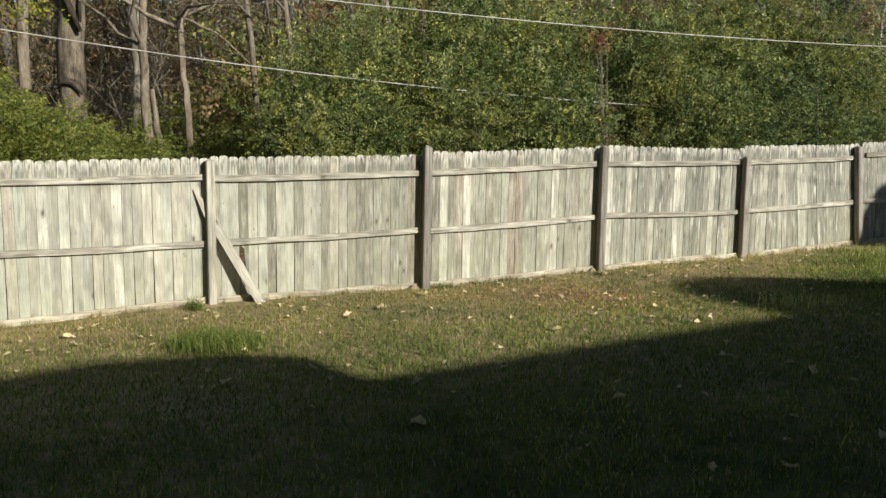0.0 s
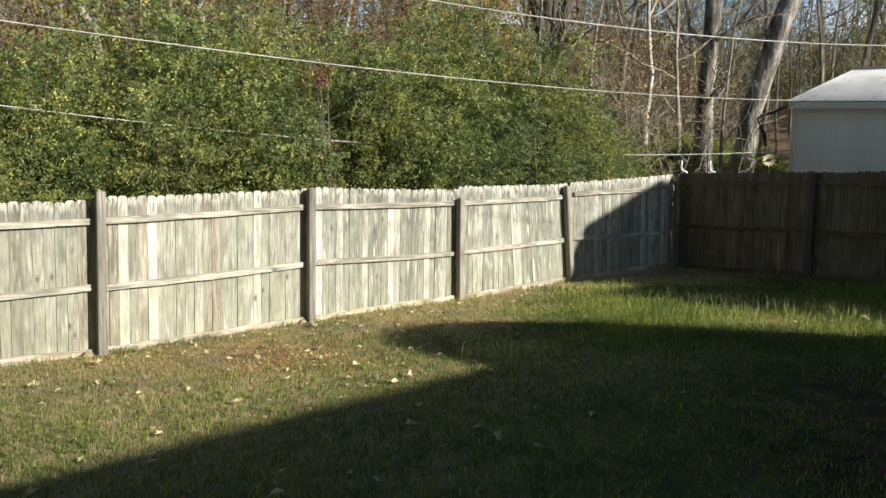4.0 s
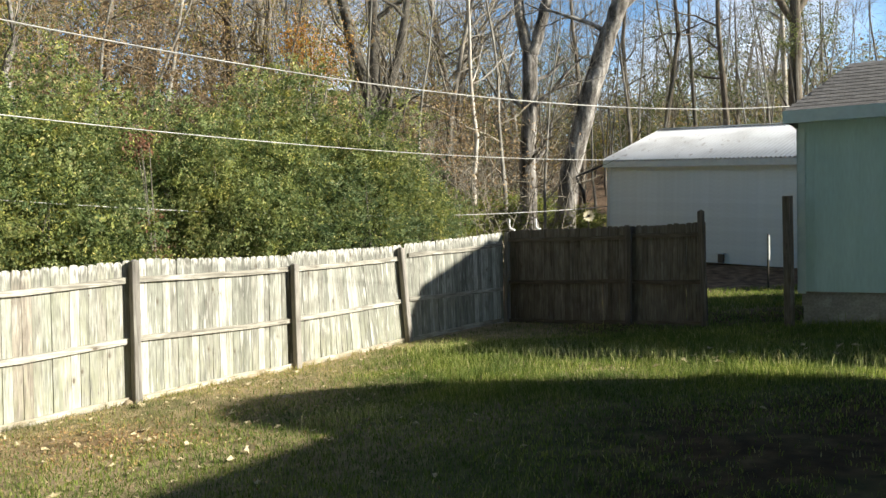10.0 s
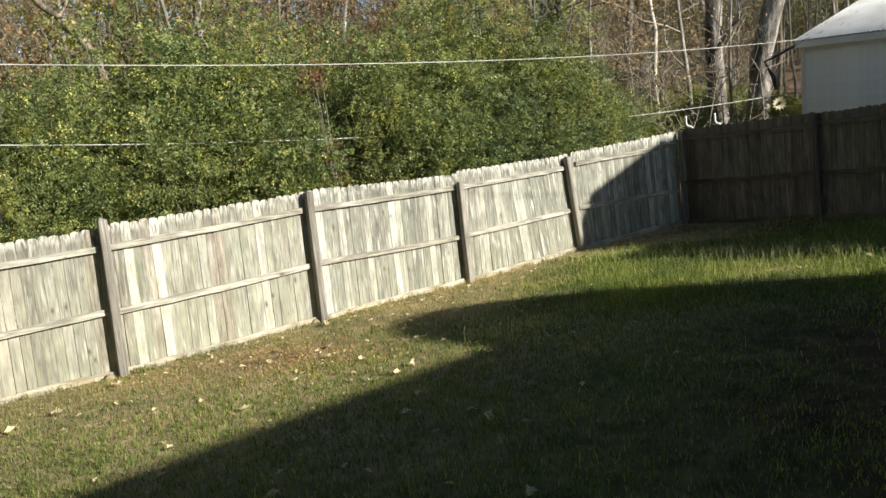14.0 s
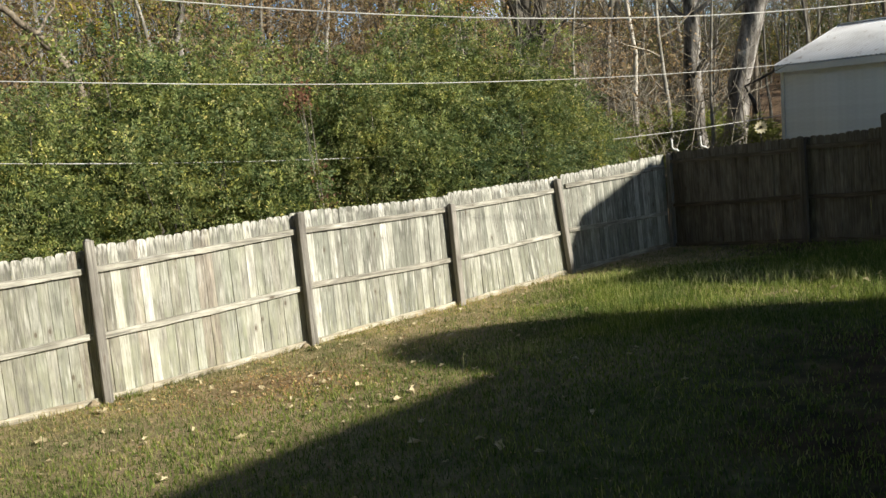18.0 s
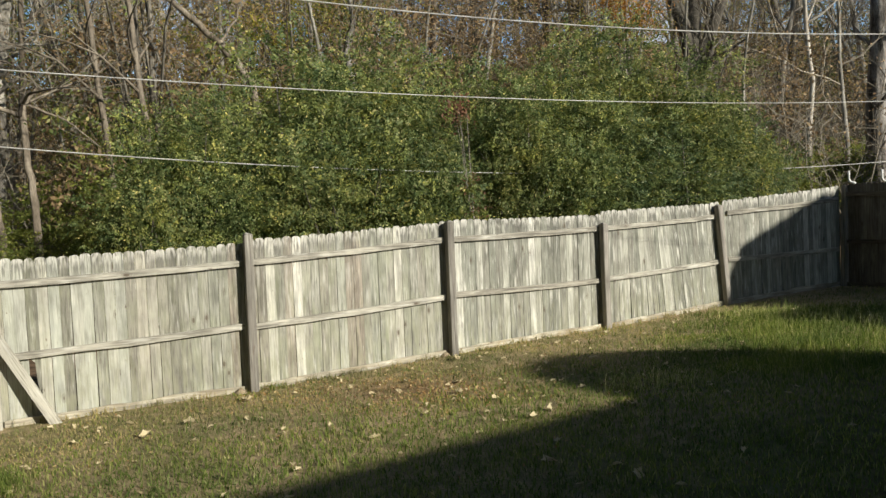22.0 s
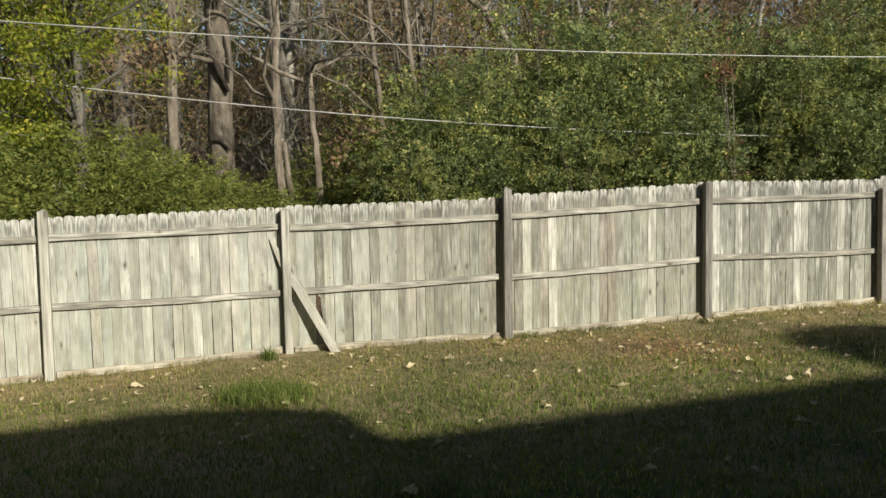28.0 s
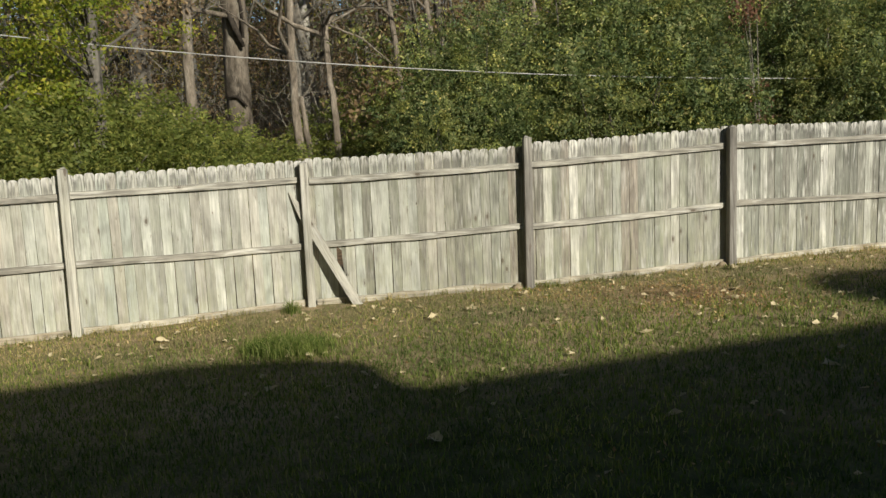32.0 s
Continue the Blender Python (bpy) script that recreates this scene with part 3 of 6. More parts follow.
def build_fence(name, posts, bays, label, per_bay, leans):
    """Posts, two rails and a kickboard on the yard side of a row of pickets."""
    rnd = random.Random(len(posts) * 7)
    side = name == "side_fence"
    fence = tagged(empty(name, pose(posts[0][0], posts[0][1], ground_z(*posts[0][:2]))), label, "fence")
    inv = fence.matrix_world.inverted()
    for i, (x, y, top, lean) in enumerate(posts):
        if side and i == 0:
            continue
        s = Shape()
        s.box(-0.045, 0.045, -0.045, 0.045, 0, 0.985, None, 0.006)
        s.add([(-0.038, -0.038, 0.986), (0.038, -0.038, 0.986), (0.038, 0.038, 0.986), (-0.038, 0.038, 0.986), (rnd.uniform(-0.02, 0.02), 0.01, 1.0)], [(0, 1, 4), (1, 2, 4), (2, 3, 4), (3, 0, 4)])
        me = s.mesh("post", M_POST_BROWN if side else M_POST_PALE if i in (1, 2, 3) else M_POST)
        g = ground_z(x, y) - 0.05
        a, b = posts[max(i - 1, 0)], posts[min(i + 1, len(posts) - 1)]
        turn = math.atan2(b[1] - a[1], b[0] - a[0])
        m = Matrix.Translation((x + 0.045 * math.sin(turn), y - 0.045 * math.cos(turn), g)) @ Matrix.Rotation(turn, 4, "Z") @ Matrix.Rotation(radians(lean), 4, "Y") @ Matrix.Diagonal((1, 1, top - g, 1))
        part("post", me, fence, at=inv @ m)
    for i, (t0, t1, r0, r1, q0, q1) in enumerate(bays):
        p, q = Vector(posts[i][:2]), Vector(posts[i + 1][:2])
        d = (q - p)
        length = d.length
        turn = math.atan2(d.y, d.x)
        n = per_bay[i]
        step = length / n
        base = Matrix.Rotation(turn, 4, "Z")
        for j in range(n):
            u = (j + 0.5) / n
            c = p + d * u
            top = t0 * (1 - u) + t1 * u - 0.008 * math.sin(math.pi * u) + rnd.uniform(-0.009, 0.009)
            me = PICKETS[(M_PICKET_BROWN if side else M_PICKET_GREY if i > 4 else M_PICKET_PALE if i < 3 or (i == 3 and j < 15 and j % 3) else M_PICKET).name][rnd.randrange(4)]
            off = Vector((-d.y, d.x)).normalized() * (0.035 + rnd.uniform(-0.004, 0.004))
            lean = leans[i] * (smoothstep(0.0, 0.7, u) * (1 - 0.3 * smoothstep(0.7, 1.0, u)) if i == 6 else 1 - 0.6 * u)
            c = c - d.normalized() * math.tan(radians(-lean)) * (0.8 if i == 6 else 0.2)
            m = Matrix.Translation((c.x + off.x, c.y + off.y, top)) @ base @ pose(0, 0, 0, rnd.uniform(-0.15, 0.15), lean + rnd.uniform(-0.2, 0.2), rnd.uniform(-0.5, 0.5)) @ Matrix.Diagonal((step * 0.974 / 0.1, 1, 1, 1))
            if not side and i == 3 and j == 3:
                part("broken_picket", broken_picket_mesh(), fence, "pale split picket with a dark gap below", inv @ m)
                part("broken_picket", picket_stub_mesh(), fence, "pale split picket with a dark gap above", inv @ m)
                continue
            part("picket", me, fence, at=inv @ m)
        for z0, z1 in ((r0, r1), (q0, q1)):
            s = Shape()
            k = 9
            pts = []
            for j in range(k):
                u = j / (k - 1)
                z = z0 * (1 - u) + z1 * u - 0.010 * math.sin(math.pi * u) * rnd.uniform(0.5, 1.4)
                pts.append((u * length * 0.955 + 0.0225 * length, z))
            vs = []
            for u, z in pts:
                h = 0.034 + rnd.uniform(-0.003, 0.003)
                vs += [(u, -0.006, z - h), (u, -0.042, z - h + 0.002), (u, -0.042, z + h - 0.004), (u, -0.006, z + h)]
            fs = [(0, 1, 2, 3)] + [(a + b, a + (b + 1) % 4, a + 4 + (b + 1) % 4, a + 4 + b) for a in range(0, 4 * (k - 1), 4) for b in range(4)] + [(4 * k - 1, 4 * k - 2, 4 * k - 3, 4 * k - 4)]
            s.add(vs, [f[::-1] for f in fs])
            off = Vector((-d.y, d.x)).normalized() * 0.036
            part("rail", s.mesh("rail", M_RAIL_BROWN if side else M_RAIL), fence, at=inv @ Matrix.Translation((p.x + off.x, p.y + off.y, 0)) @ base)
        s = Shape()
        k = 13
        vs = []
        for j in range(k):
            u = j / (k - 1) * 0.95 + 0.025
            c = p + d * u
            g = ground_z(c.x, c.y) - 0.03
            h = 0.10 + rnd.uniform(-0.008, 0.008)
            vs += [(u * length, 0.012, g), (u * length, -0.008, g), (u * length, -0.008, g + h), (u * length, 0.012, g + h)]
        fs = [(0, 1, 2, 3)] + [(a + b, a + (b + 1) % 4, a + 4 + (b + 1) % 4, a + 4 + b) for a in range(0, 4 * (k - 1), 4) for b in range(4)] + [(4 * k - 1, 4 * k - 2, 4 * k - 3, 4 * k - 4)]
        s.add(vs, [f[::-1] for f in fs])
        part("kickboard", s.mesh("kickboard", M_RAIL_BROWN if side else M_KICK), fence, "kickboard along the ground", inv @ Matrix.Translation((p.x, p.y, 0)) @ base)
    return fence


build_fence("long_fence", POSTS, BAYS, "long weathered grey dog-eared picket fence closing the yard", [24] * 8, PICKET_LEANS)
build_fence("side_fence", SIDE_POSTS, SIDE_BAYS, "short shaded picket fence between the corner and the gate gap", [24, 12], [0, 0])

# a board that leans behind the post of the long fence
along, yard = Vector((0.68, 0.733, 0)), Vector((0.733, -0.68, 0))
foot = Vector((-6.747, 6.042, 0))
a = foot + along * -0.17 + yard * -0.01 + Vector((0, 0, 1.0))
b = foot + along * 0.52 + yard * 0.2
b.z = ground_z(b.x, b.y) - 0.03
d = (b - a).normalized()
side = d.cross(yard).normalized() * 0.052
nrm = d.cross(side).normalized() * 0.013
ln = (b - a).length
prof = [(0.0, 0.008), (0.3, 0.052), (ln, 0.05)]
vs = []
for z, w in prof:
    vs += [(w, 0.013, z), (-w, 0.013, z), (-w, -0.013, z), (w, -0.013, z)]
s = Shape().add(vs, [(0, 1, 2, 3), (11, 10, 9, 8)] + [(k + i, k + 4 + i, k + 4 + (i + 1) % 4, k + (i + 1) % 4) for k in (0, 4) for i in range(4)])
ob = part("brace_board", s.mesh("brace_board", M_POST_PALE), at=Matrix.Translation(a) @ Matrix((side.normalized(), nrm.normalized(), d)).transposed().to_4x4())
tagged(ob, "pale weathered board propped against a fence post", "board")

# small heaps of tan soil at the feet of some posts
M_HEAP = mottled("tan_soil", [(0.3, (0.20, 0.16, 0.10)), (0.7, (0.36, 0.29, 0.20))], 14.0, 6.0, 0.95, 0.6, 0.02, 0.25)
for hx, hy, hr, hs in ((-5.00, 7.52, 0.07, 1), (-3.37, 9.38, 0.06, 2)):
    hr_rnd = random.Random(hs)
    rings, vs, fs = 5, [(0, 0, hr * 0.95)], []
    for i in range(1, rings + 1):
        a = 0.5 * math.pi * i / rings
        for j in range(12):
            r = hr * math.sin(a) * hr_rnd.uniform(0.85, 1.15)
            vs.append((r * math.cos(j * math.pi / 6), 0.75 * r * math.sin(j * math.pi / 6), hr * 1.0 * math.cos(a) * hr_rnd.uniform(0.8, 1.1) - 0.015))
    fs += [(0, 1 + j, 1 + (j + 1) % 12) for j in range(12)]
    fs += [(1 + i * 12 + j, 13 + i * 12 + j, 13 + i * 12 + (j + 1) % 12, 1 + i * 12 + (j + 1) % 12) for i in range(rings - 1) for j in range(12)]
    tagged(part("soil_heap", mesh_of("soil_heap", vs, fs, M_HEAP, True), at=pose(hx, hy, ground_z(hx, hy), 0, 0, 48)), "small heap of tan soil at a fence post's foot", "soil", "soil heaps along the fence")

# gate post beside the neighbour house
s = Shape()
s.box(-0.055, 0.055, -0.055, 0.055, 0.1, 2.22, pose(5.30, 11.96, 0, 0, -1.0, 35), 0.006)
tagged(part("gate_post", s.mesh("gate_post", M_POST_BROWN)), "tall dark square gate post beside the house corner", "post")

# ---- the buildings ----
M_SIDING = mottled("bluegreen_siding", [(0.3, (0.45, 0.61, 0.60)), (0.7, (0.53, 0.69, 0.68))], 1.6, 5.0, 0.7, 0.1, 0.003, 0.06, (3, 3, 0.5))
M_TRIM = mottled("pale_trim", [(0.3, (0.50, 0.60, 0.60)), (0.7, (0.60, 0.70, 0.70))], 2.0, 4.0, 0.6, 0.05, 0.002, 0.05)
M_BLOCK = mottled("concrete_block", [(0.3, (0.24, 0.22, 0.20)), (0.7, (0.38, 0.36, 0.33))], 5.0, 6.0, 0.95, 0.4, 0.006, 0.2, jitter=0.1)
M_SHINGLE = mottled("grey_shingle", [(0.3, (0.105, 0.10, 0.096)), (0.7, (0.20, 0.19, 0.182))], 9.0, 6.0, 0.95, 0.5, 0.01, 0.25, jitter=0.15)
M_WHITE = mottled("white_clapboard", [(0.3, (0.80, 0.84, 0.86)), (0.7, (0.87, 0.905, 0.92))], 1.3, 5.0, 0.6, 0.05, 0.002, 0.04, jitter=0.03)
M_FASCIA = mottled("white_fascia", [(0.3, (0.70, 0.71, 0.70)), (0.7, (0.82, 0.82, 0.80))], 2.0, 4.0, 0.6, 0.05, 0.002, 0.04)
M_METAL, _n, _l, _b = material("galvanised_roof", 0.5, 0.5)
_t = noise_tex(_n, _l, 0.9, 6.0, (1, 1, 1))
_r = ramp(_n, [(0.32, (0.56, 0.55, 0.54)), (0.5, (0.72, 0.715, 0.71)), (0.7, (0.80, 0.80, 0.80))])
_l.new(_t.outputs["Fac"], _r.inputs["Fac"])
_f = noise_tex(_n, _l, 3.2, 4.0, (2.2, 0.8, 1))
_fr = ramp(_n, [(0.62, (0, 0, 0)), (0.72, (0.6, 0.6, 0.6))])
_l.new(_f.outputs["Fac"], _fr.inputs["Fac"])
_l.new(mix(_n, _l, _fr.outputs["Color"], _r.outputs["Color"], (0.23, 0.17, 0.13)), _b.inputs["Base Color"])
_b.inputs["Metallic"].default_value = 0.3
M_FOUND = mottled("dark_foundation", [(0.3, (0.09, 0.075, 0.065)), (0.7, (0.17, 0.14, 0.12))], 4.0, 5.0, 0.95, 0.3, 0.01, 0.2)


def frame_matrix(origin, along, up=(0, 0, 1)):
    """x runs along the wall, y into the building, z up."""
    a = Vector((along[0], along[1], 0)).normalized()
    b = Vector((-a.y, a.x, 0))
    m = Matrix((a, b, Vector(up))).transposed().to_4x4()
    return Matrix.Translation(origin) @ m


def hipped_roof(s, x0, x1, ridge_y, eave_y, back_y, eave_z, ridge_z, hip, thick=0.12):
    """Two slopes with thickness and a steep little hip at the low end; the ridge runs along x."""
    for lift in (0.0, -thick):
        a = [(x0, eave_y, eave_z + lift), (x1, eave_y, eave_z + lift), (x1, ridge_y, ridge_z + lift), (x0 + hip, ridge_y, ridge_z + lift), (x0, back_y, eave_z + lift), (x1, back_y, eave_z + lift)]
        fs = [(0, 1, 2, 3), (3, 2, 5, 4), (0, 3, 4)]
        s.add(a, fs if lift == 0.0 else [f[::-1] for f in fs])
    s.add([(x0, eave_y, eave_z), (x1, eave_y, eave_z), (x1, eave_y, eave_z - thick), (x0, eave_y, eave_z - thick), (x0, back_y, eave_z), (x0, back_y, eave_z - thick)], [(0, 3, 2, 1), (0, 4, 5, 3)])


def neighbour_house():
    """Blue-green panelled house on a block foundation; its gable end faces the side fence."""
    root = tagged(empty("neighbour_house", frame_matrix((5.50, 12.08, 0.721), (0.85, -0.527))), "pale blue-green panelled house on a grey block foundation", "house")
    long, deep, sill, eave = 11.0, 3.2, 0.10, 2.62
    s = Shape()
    s.box(0.0, long, 0.0, deep, sill, eave)
    wall = part("wall", s.mesh("wall", M_SIDING), root)
    x = 0.2
    batten = Shape().box(-0.012, 0.012, -0.006, 0.0, sill + 0.01, eave - 0.14).mesh("batten", M_SIDING)
    while x < long - 0.1:
        part("batten", batten, wall, at=Matrix.Translation((x, 0, 0)))
        x += 0.305
    corner = Shape().box(-0.02, 0.09, -0.022, -0.006, sill - 0.03, eave - 0.13).box(-0.022, -0.002, -0.022, 0.09, sill - 0.03, eave - 0.13)
    part("corner_board", corner.mesh("corner_board", M_TRIM), root, "pale corner board")
    s = Shape()
    hipped_roof(s, -0.17, long + 0.17, deep / 2, -0.22, deep + 0.22, eave + 0.10, eave + 1.02, 0.75)
    roof = part("roof", s.mesh("roof", M_SHINGLE), root, "grey shingle gable roof")
    fascia = Shape().box(-0.18, long + 0.18, -0.245, -0.222, eave - 0.07, eave + 0.11)
    fascia.box(-0.17, long + 0.17, -0.222, 0.0, eave - 0.05, eave - 0.03)
    part("fascia", fascia.mesh("fascia", M_TRIM), root, "pale painted fascia board")
    rise = Vector((0, deep / 2 + 0.22, 0.92)).normalized()
    sh = Shape().box(0, 0.30, 0, 0.14, 0.0, 0.010).mesh("shingle", M_SHINGLE)
    slope = Matrix((Vector((1, 0, 0)), rise, Vector((1, 0, 0)).cross(rise))).transposed().to_4x4()
    for row in range(13):
        u = row * 0.148
        edge = -0.17 + 0.75 * min(1.0, (u + 0.07) / 1.94)
        for col in range(15):
            x = -0.17 + col * 0.304 - (0.152 if row % 2 else 0)
            if x + 0.30 < edge + 0.05:
                continue
            first = max(x, edge)
            m = Matrix.Translation((first, -0.22, eave + 0.106)) @ slope @ Matrix.Translation((0, u, 0)) @ pose(0, 0, 0, -2.0) @ Matrix.Diagonal(((x + 0.30 - first) / 0.30, 1, 1, 1))
            part("shingle", sh, roof, at=m)
    # unseen slab on posts, added to push the house's shadow out over the lawn
    part("porch_roof", Shape().box(2.7, long, -1.3, -0.25, eave - 0.02, eave + 0.08).mesh("porch_roof", M_SHINGLE), root)
    for px in (3.1, 7.0, 10.8):
        part("porch_post", Shape().box(px - 0.05, px + 0.05, -1.26, -1.16, -1.0, eave - 0.02).mesh("porch_post", M_TRIM), root)
    # unseen block with a lid, added to shade the ground past the gate gap
    blocker = part("back_wing", Shape().box(5.2, 10.9, deep + 0.002, 6.5, -0.9, 3.72).mesh("back_wing", M_SIDING), root)
    part("wing_roof", Shape().box(5.1, 11.0, deep + 0.24, 6.6, 3.722, 3.80).mesh("wing_roof", M_SHINGLE), blocker)
    found = part("foundation", Shape().box(0.05, long - 0.05, 0.05, deep - 0.05, -0.95, sill).mesh("foundation", M_BLOCK), root, "grey concrete block foundation")
    block = Shape().box(0, 0.396, -0.01, 0.04, 0, 0.196, None).mesh("block", M_BLOCK)
    for r in range(4):
        for c in range(14):
            part("block", block, found, at=Matrix.Translation((0.03 + c * 0.4 + (0.2 if r % 2 else 0), 0.05, sill - 0.02 - (r + 1) * 0.2)))


def white_garage():
    """White clapboard outbuilding with a corrugated metal roof; it has settled towards the low side of its plot."""
    place = Matrix(((0.7128, 0.7013, 0.0127, 5.283), (-0.6995, 0.7121, -0.0606, 23.499), (-0.0515, 0.0343, 0.9981, 1.188), (0, 0, 0, 1)))
    root = tagged(empty("white_garage", place), "white clapboard garage with a rusty-flecked corrugated metal roof", "garage")
    long, half, sill, eave, ridge, over = 12.2, 2.98, -0.143, 2.53, 3.52, 0.26
    deep = 2 * half
    s = Shape().box(0.02, long, 0.02, deep, sill, eave - 0.1)
    s.add([(0.02, 0.02, eave - 0.1), (0.02, deep, eave - 0.1), (0.02, half, ridge - 0.12), (long, 0.02, eave - 0.1), (long, deep, eave - 0.1), (long, half, ridge - 0.12)], [(0, 2, 1), (3, 4, 5)])
    wall = part("wall", s.mesh("wall", M_WHITE), root)
    h = 0.118
    lap = mesh_of("clapboard", [(0, -0.015, 0), (long, -0.015, 0), (long, -0.004, h + 0.012), (0, -0.004, h + 0.012), (0, 0.015, 0), (long, 0.015, 0)], [(0, 1, 2, 3), (4, 5, 1, 0)], M_WHITE)
    for i in range(int((eave - 0.2 - sill) / h)):
        part("clapboard", lap, wall, at=Matrix.Translation((0, 0, sill + i * h)))
    part("corner_board", Shape().box(-0.03, 0.06, -0.044, -0.028, sill, eave - 0.19).mesh("corner_board", M_FASCIA), root)
    part("foundation", Shape().box(0.06, long, 0.05, deep, -1.9, sill).mesh("foundation", M_FOUND), root, "dark foundation band")
    part("fascia", Shape().box(-0.05, long + 0.05, -over + 0.02, -over + 0.045, eave - 0.19, eave - 0.025).box(-0.04, long + 0.04, -over + 0.045, 0.02, eave - 0.18, eave - 0.16).mesh("fascia", M_FASCIA), root, "white fascia board")
    board = Shape()
    for sgn in (1, -1):
        a, c = (-over, half) if sgn == 1 else (deep + over, half)
        board.add([(-0.055, a, eave - 0.17), (-0.055, c, ridge - 0.17), (-0.055, c, ridge - 0.03), (-0.055, a, eave - 0.03), (-0.035, a, eave - 0.17), (-0.035, c, ridge - 0.17), (-0.035, c, ridge - 0.03), (-0.035, a, eave - 0.03)], [(0, 1, 2, 3), (7, 6, 5, 4), (0, 4, 5, 1), (3, 2, 6, 7)])
    part("barge_board", board.mesh("barge_board", M_FASCIA), root)
    pitch, per = 0.115, 6
    n = int((long + 0.2) / pitch) * per
    roof = None
    for a in (-over, deep + over):
        sheet, vs, k = Shape(), [], 2 * (n + 1)
        for lift in (0.0, -0.012):
            for i in range(n + 1):
                x, dz = -0.07 + pitch * i / per, 0.021 * math.cos(2 * math.pi * i / per) + lift
                vs += [(x, a, eave + dz), (x, half, ridge + dz)]
        fs = [(2 * i, 2 * i + 2, 2 * i + 3, 2 * i + 1) for i in range(n)]
        fs += [(k + 2 * i + 1, k + 2 * i + 3, k + 2 * i + 2, k + 2 * i) for i in range(n)] + [(2 * i, k + 2 * i, k + 2 * i + 2, 2 * i + 2) for i in range(n)]
        sheet.add(vs, fs)
        roof = part("roof", sheet.mesh("roof", M_METAL, True), root, "corrugated galvanised roof with rust flecks")
    part("ridge_cap", Shape().box(-0.08, long + 0.1, half - 0.1, half + 0.1, ridge + 0.012, ridge + 0.035).mesh("ridge_cap", M_METAL), roof)
    vent = part("vent", Shape().box(3.28, 3.44, -0.10, -0.02, sill + 0.02, sill + 0.24, None, 0.02).mesh("vent", M_FOUND), root, "small dark wall vent")
    part("vent_hood", Shape().box(3.26, 3.46, -0.13, -0.02, sill + 0.24, sill + 0.262).mesh("vent_hood", M_FASCIA), vent)


def own_house():
    """Unseen house behind the viewpoint, outlined from its shadow on the near lawn."""
    m = frame_matrix((0, 0, 0), (0.67, 0.742))
    root = tagged(empty("own_house", m @ Matrix.Translation((4.1, -1.0, 0))), "low pale house whose shadow covers the near lawn", "house")
    inv = Matrix.Translation((-4.1, 1.0, 0))

    def block(name, mat, x0, x1, y0, y1, z0, z1):
        # y points away from the yard here
        s = Shape().box(x0, x1, -y1, -y0, z0, z1, inv)
        return part(name, s.mesh(name, mat), root)

    block("wall", M_SIDING, 3.80, 10.62, 1.3, 9.0, -1.0, 2.9)
    block("wall", M_SIDING, -14.0, 3.70, 1.32, 9.0, -1.0, 3.3)
    # added front piece whose edge is traced from the stepped lawn shadow
    front = [(-14.3, 3.40), (1.0, 3.62), (2.0, 3.70), (2.65, 3.79), (3.2, 3.74), (3.63, 3.67), (3.85, 3.60), (3.95, 3.50), (3.90, 3.36), (3.82, 3.25), (3.78, 3.1), (3.78, 2.0), (-14.3, 2.0)]
    k = len(front)
    s = Shape().add([inv @ Vector((x, y, z)) for y in (-1.0, -1.3) for x, z in front], [tuple(range(k)), tuple(range(k, 2 * k))[::-1]] + [(i, i + k, (i + 1) % k + k, (i + 1) % k) for i in range(k)])
    part("gable_wall", s.mesh("gable_wall", M_SIDING), root)
    # ridges set high to cut sky light on the near lawn
    for x0, x1, z0, z1 in ((3.78, 10.66, 3.12, 3.56), (-14.3, 3.70, 3.30, 3.40)):
        vs = [(x0, -1.0, z0 - 0.1), (x1, -1.0, z1 - 0.1), (x1, -1.0, z1), (x0, -1.0, z0), (x1, -5.2, z1 + 1.9), (x0, -5.2, z0 + 1.9), (x1, -9.4, z1), (x0, -9.4, z0), (x1, -9.4, z1 - 0.1), (x0, -9.4, z0 - 0.1)]
        s = Shape().add([inv @ Vector(v) for v in vs], [(0, 1, 2, 3), (3, 2, 4, 5), (5, 4, 6, 7), (7, 6, 8, 9), (9, 8, 1, 0), (0, 3, 5, 7, 9), (1, 8, 6, 4, 2)])
        part("roof", s.mesh("roof", M_SHINGLE), root)
    # added raised piece, shaped only to cast the rounded shadow tip
    prof = [(8.0, 3.3), (8.3, 3.6), (8.6, 3.96), (8.9, 4.2), (9.3, 4.37), (9.7, 4.45), (10.05, 4.44), (10.35, 4.33), (10.55, 4.16), (10.66, 3.9), (10.70, 3.6), (10.73, 3.25), (10.80, 2.93), (10.76, 2.5), (10.70, 2.0), (8.0, 2.0)]
    vs = [inv @ Vector((x, y, z)) for y in (-1.0, -3.2) for x, z in prof]
    k = len(prof)
    s = Shape().add(vs, [tuple(range(k)), tuple(range(k, 2 * k))[::-1]] + [(i, i + k, (i + 1) % k + k, (i + 1) % k) for i in range(k)])
    part("dormer", s.mesh("dormer", M_SIDING), root)


neighbour_house()
white_garage()
own_house()

# ---- overhead wires ----
M_WIRE = mottled("wire_sheath", [(0.4, (0.35, 0.34, 0.32)), (0.6, (0.5, 0.49, 0.46))], 3.0, 2.0, 0.45, 0.0, spec=0.5)
WIRES = [((-12.367, 0.742, 5.728), (5.294, 11.889, 3.51), 1.13, 0.006), ((-12.212, 4.701, 3.916), (5.215, 23.269, 3.73), 0.4, 0.008), ((-14.849, 5.775, 3.565), (5.257, 23.363, 2.434), 0.74, 0.01)]


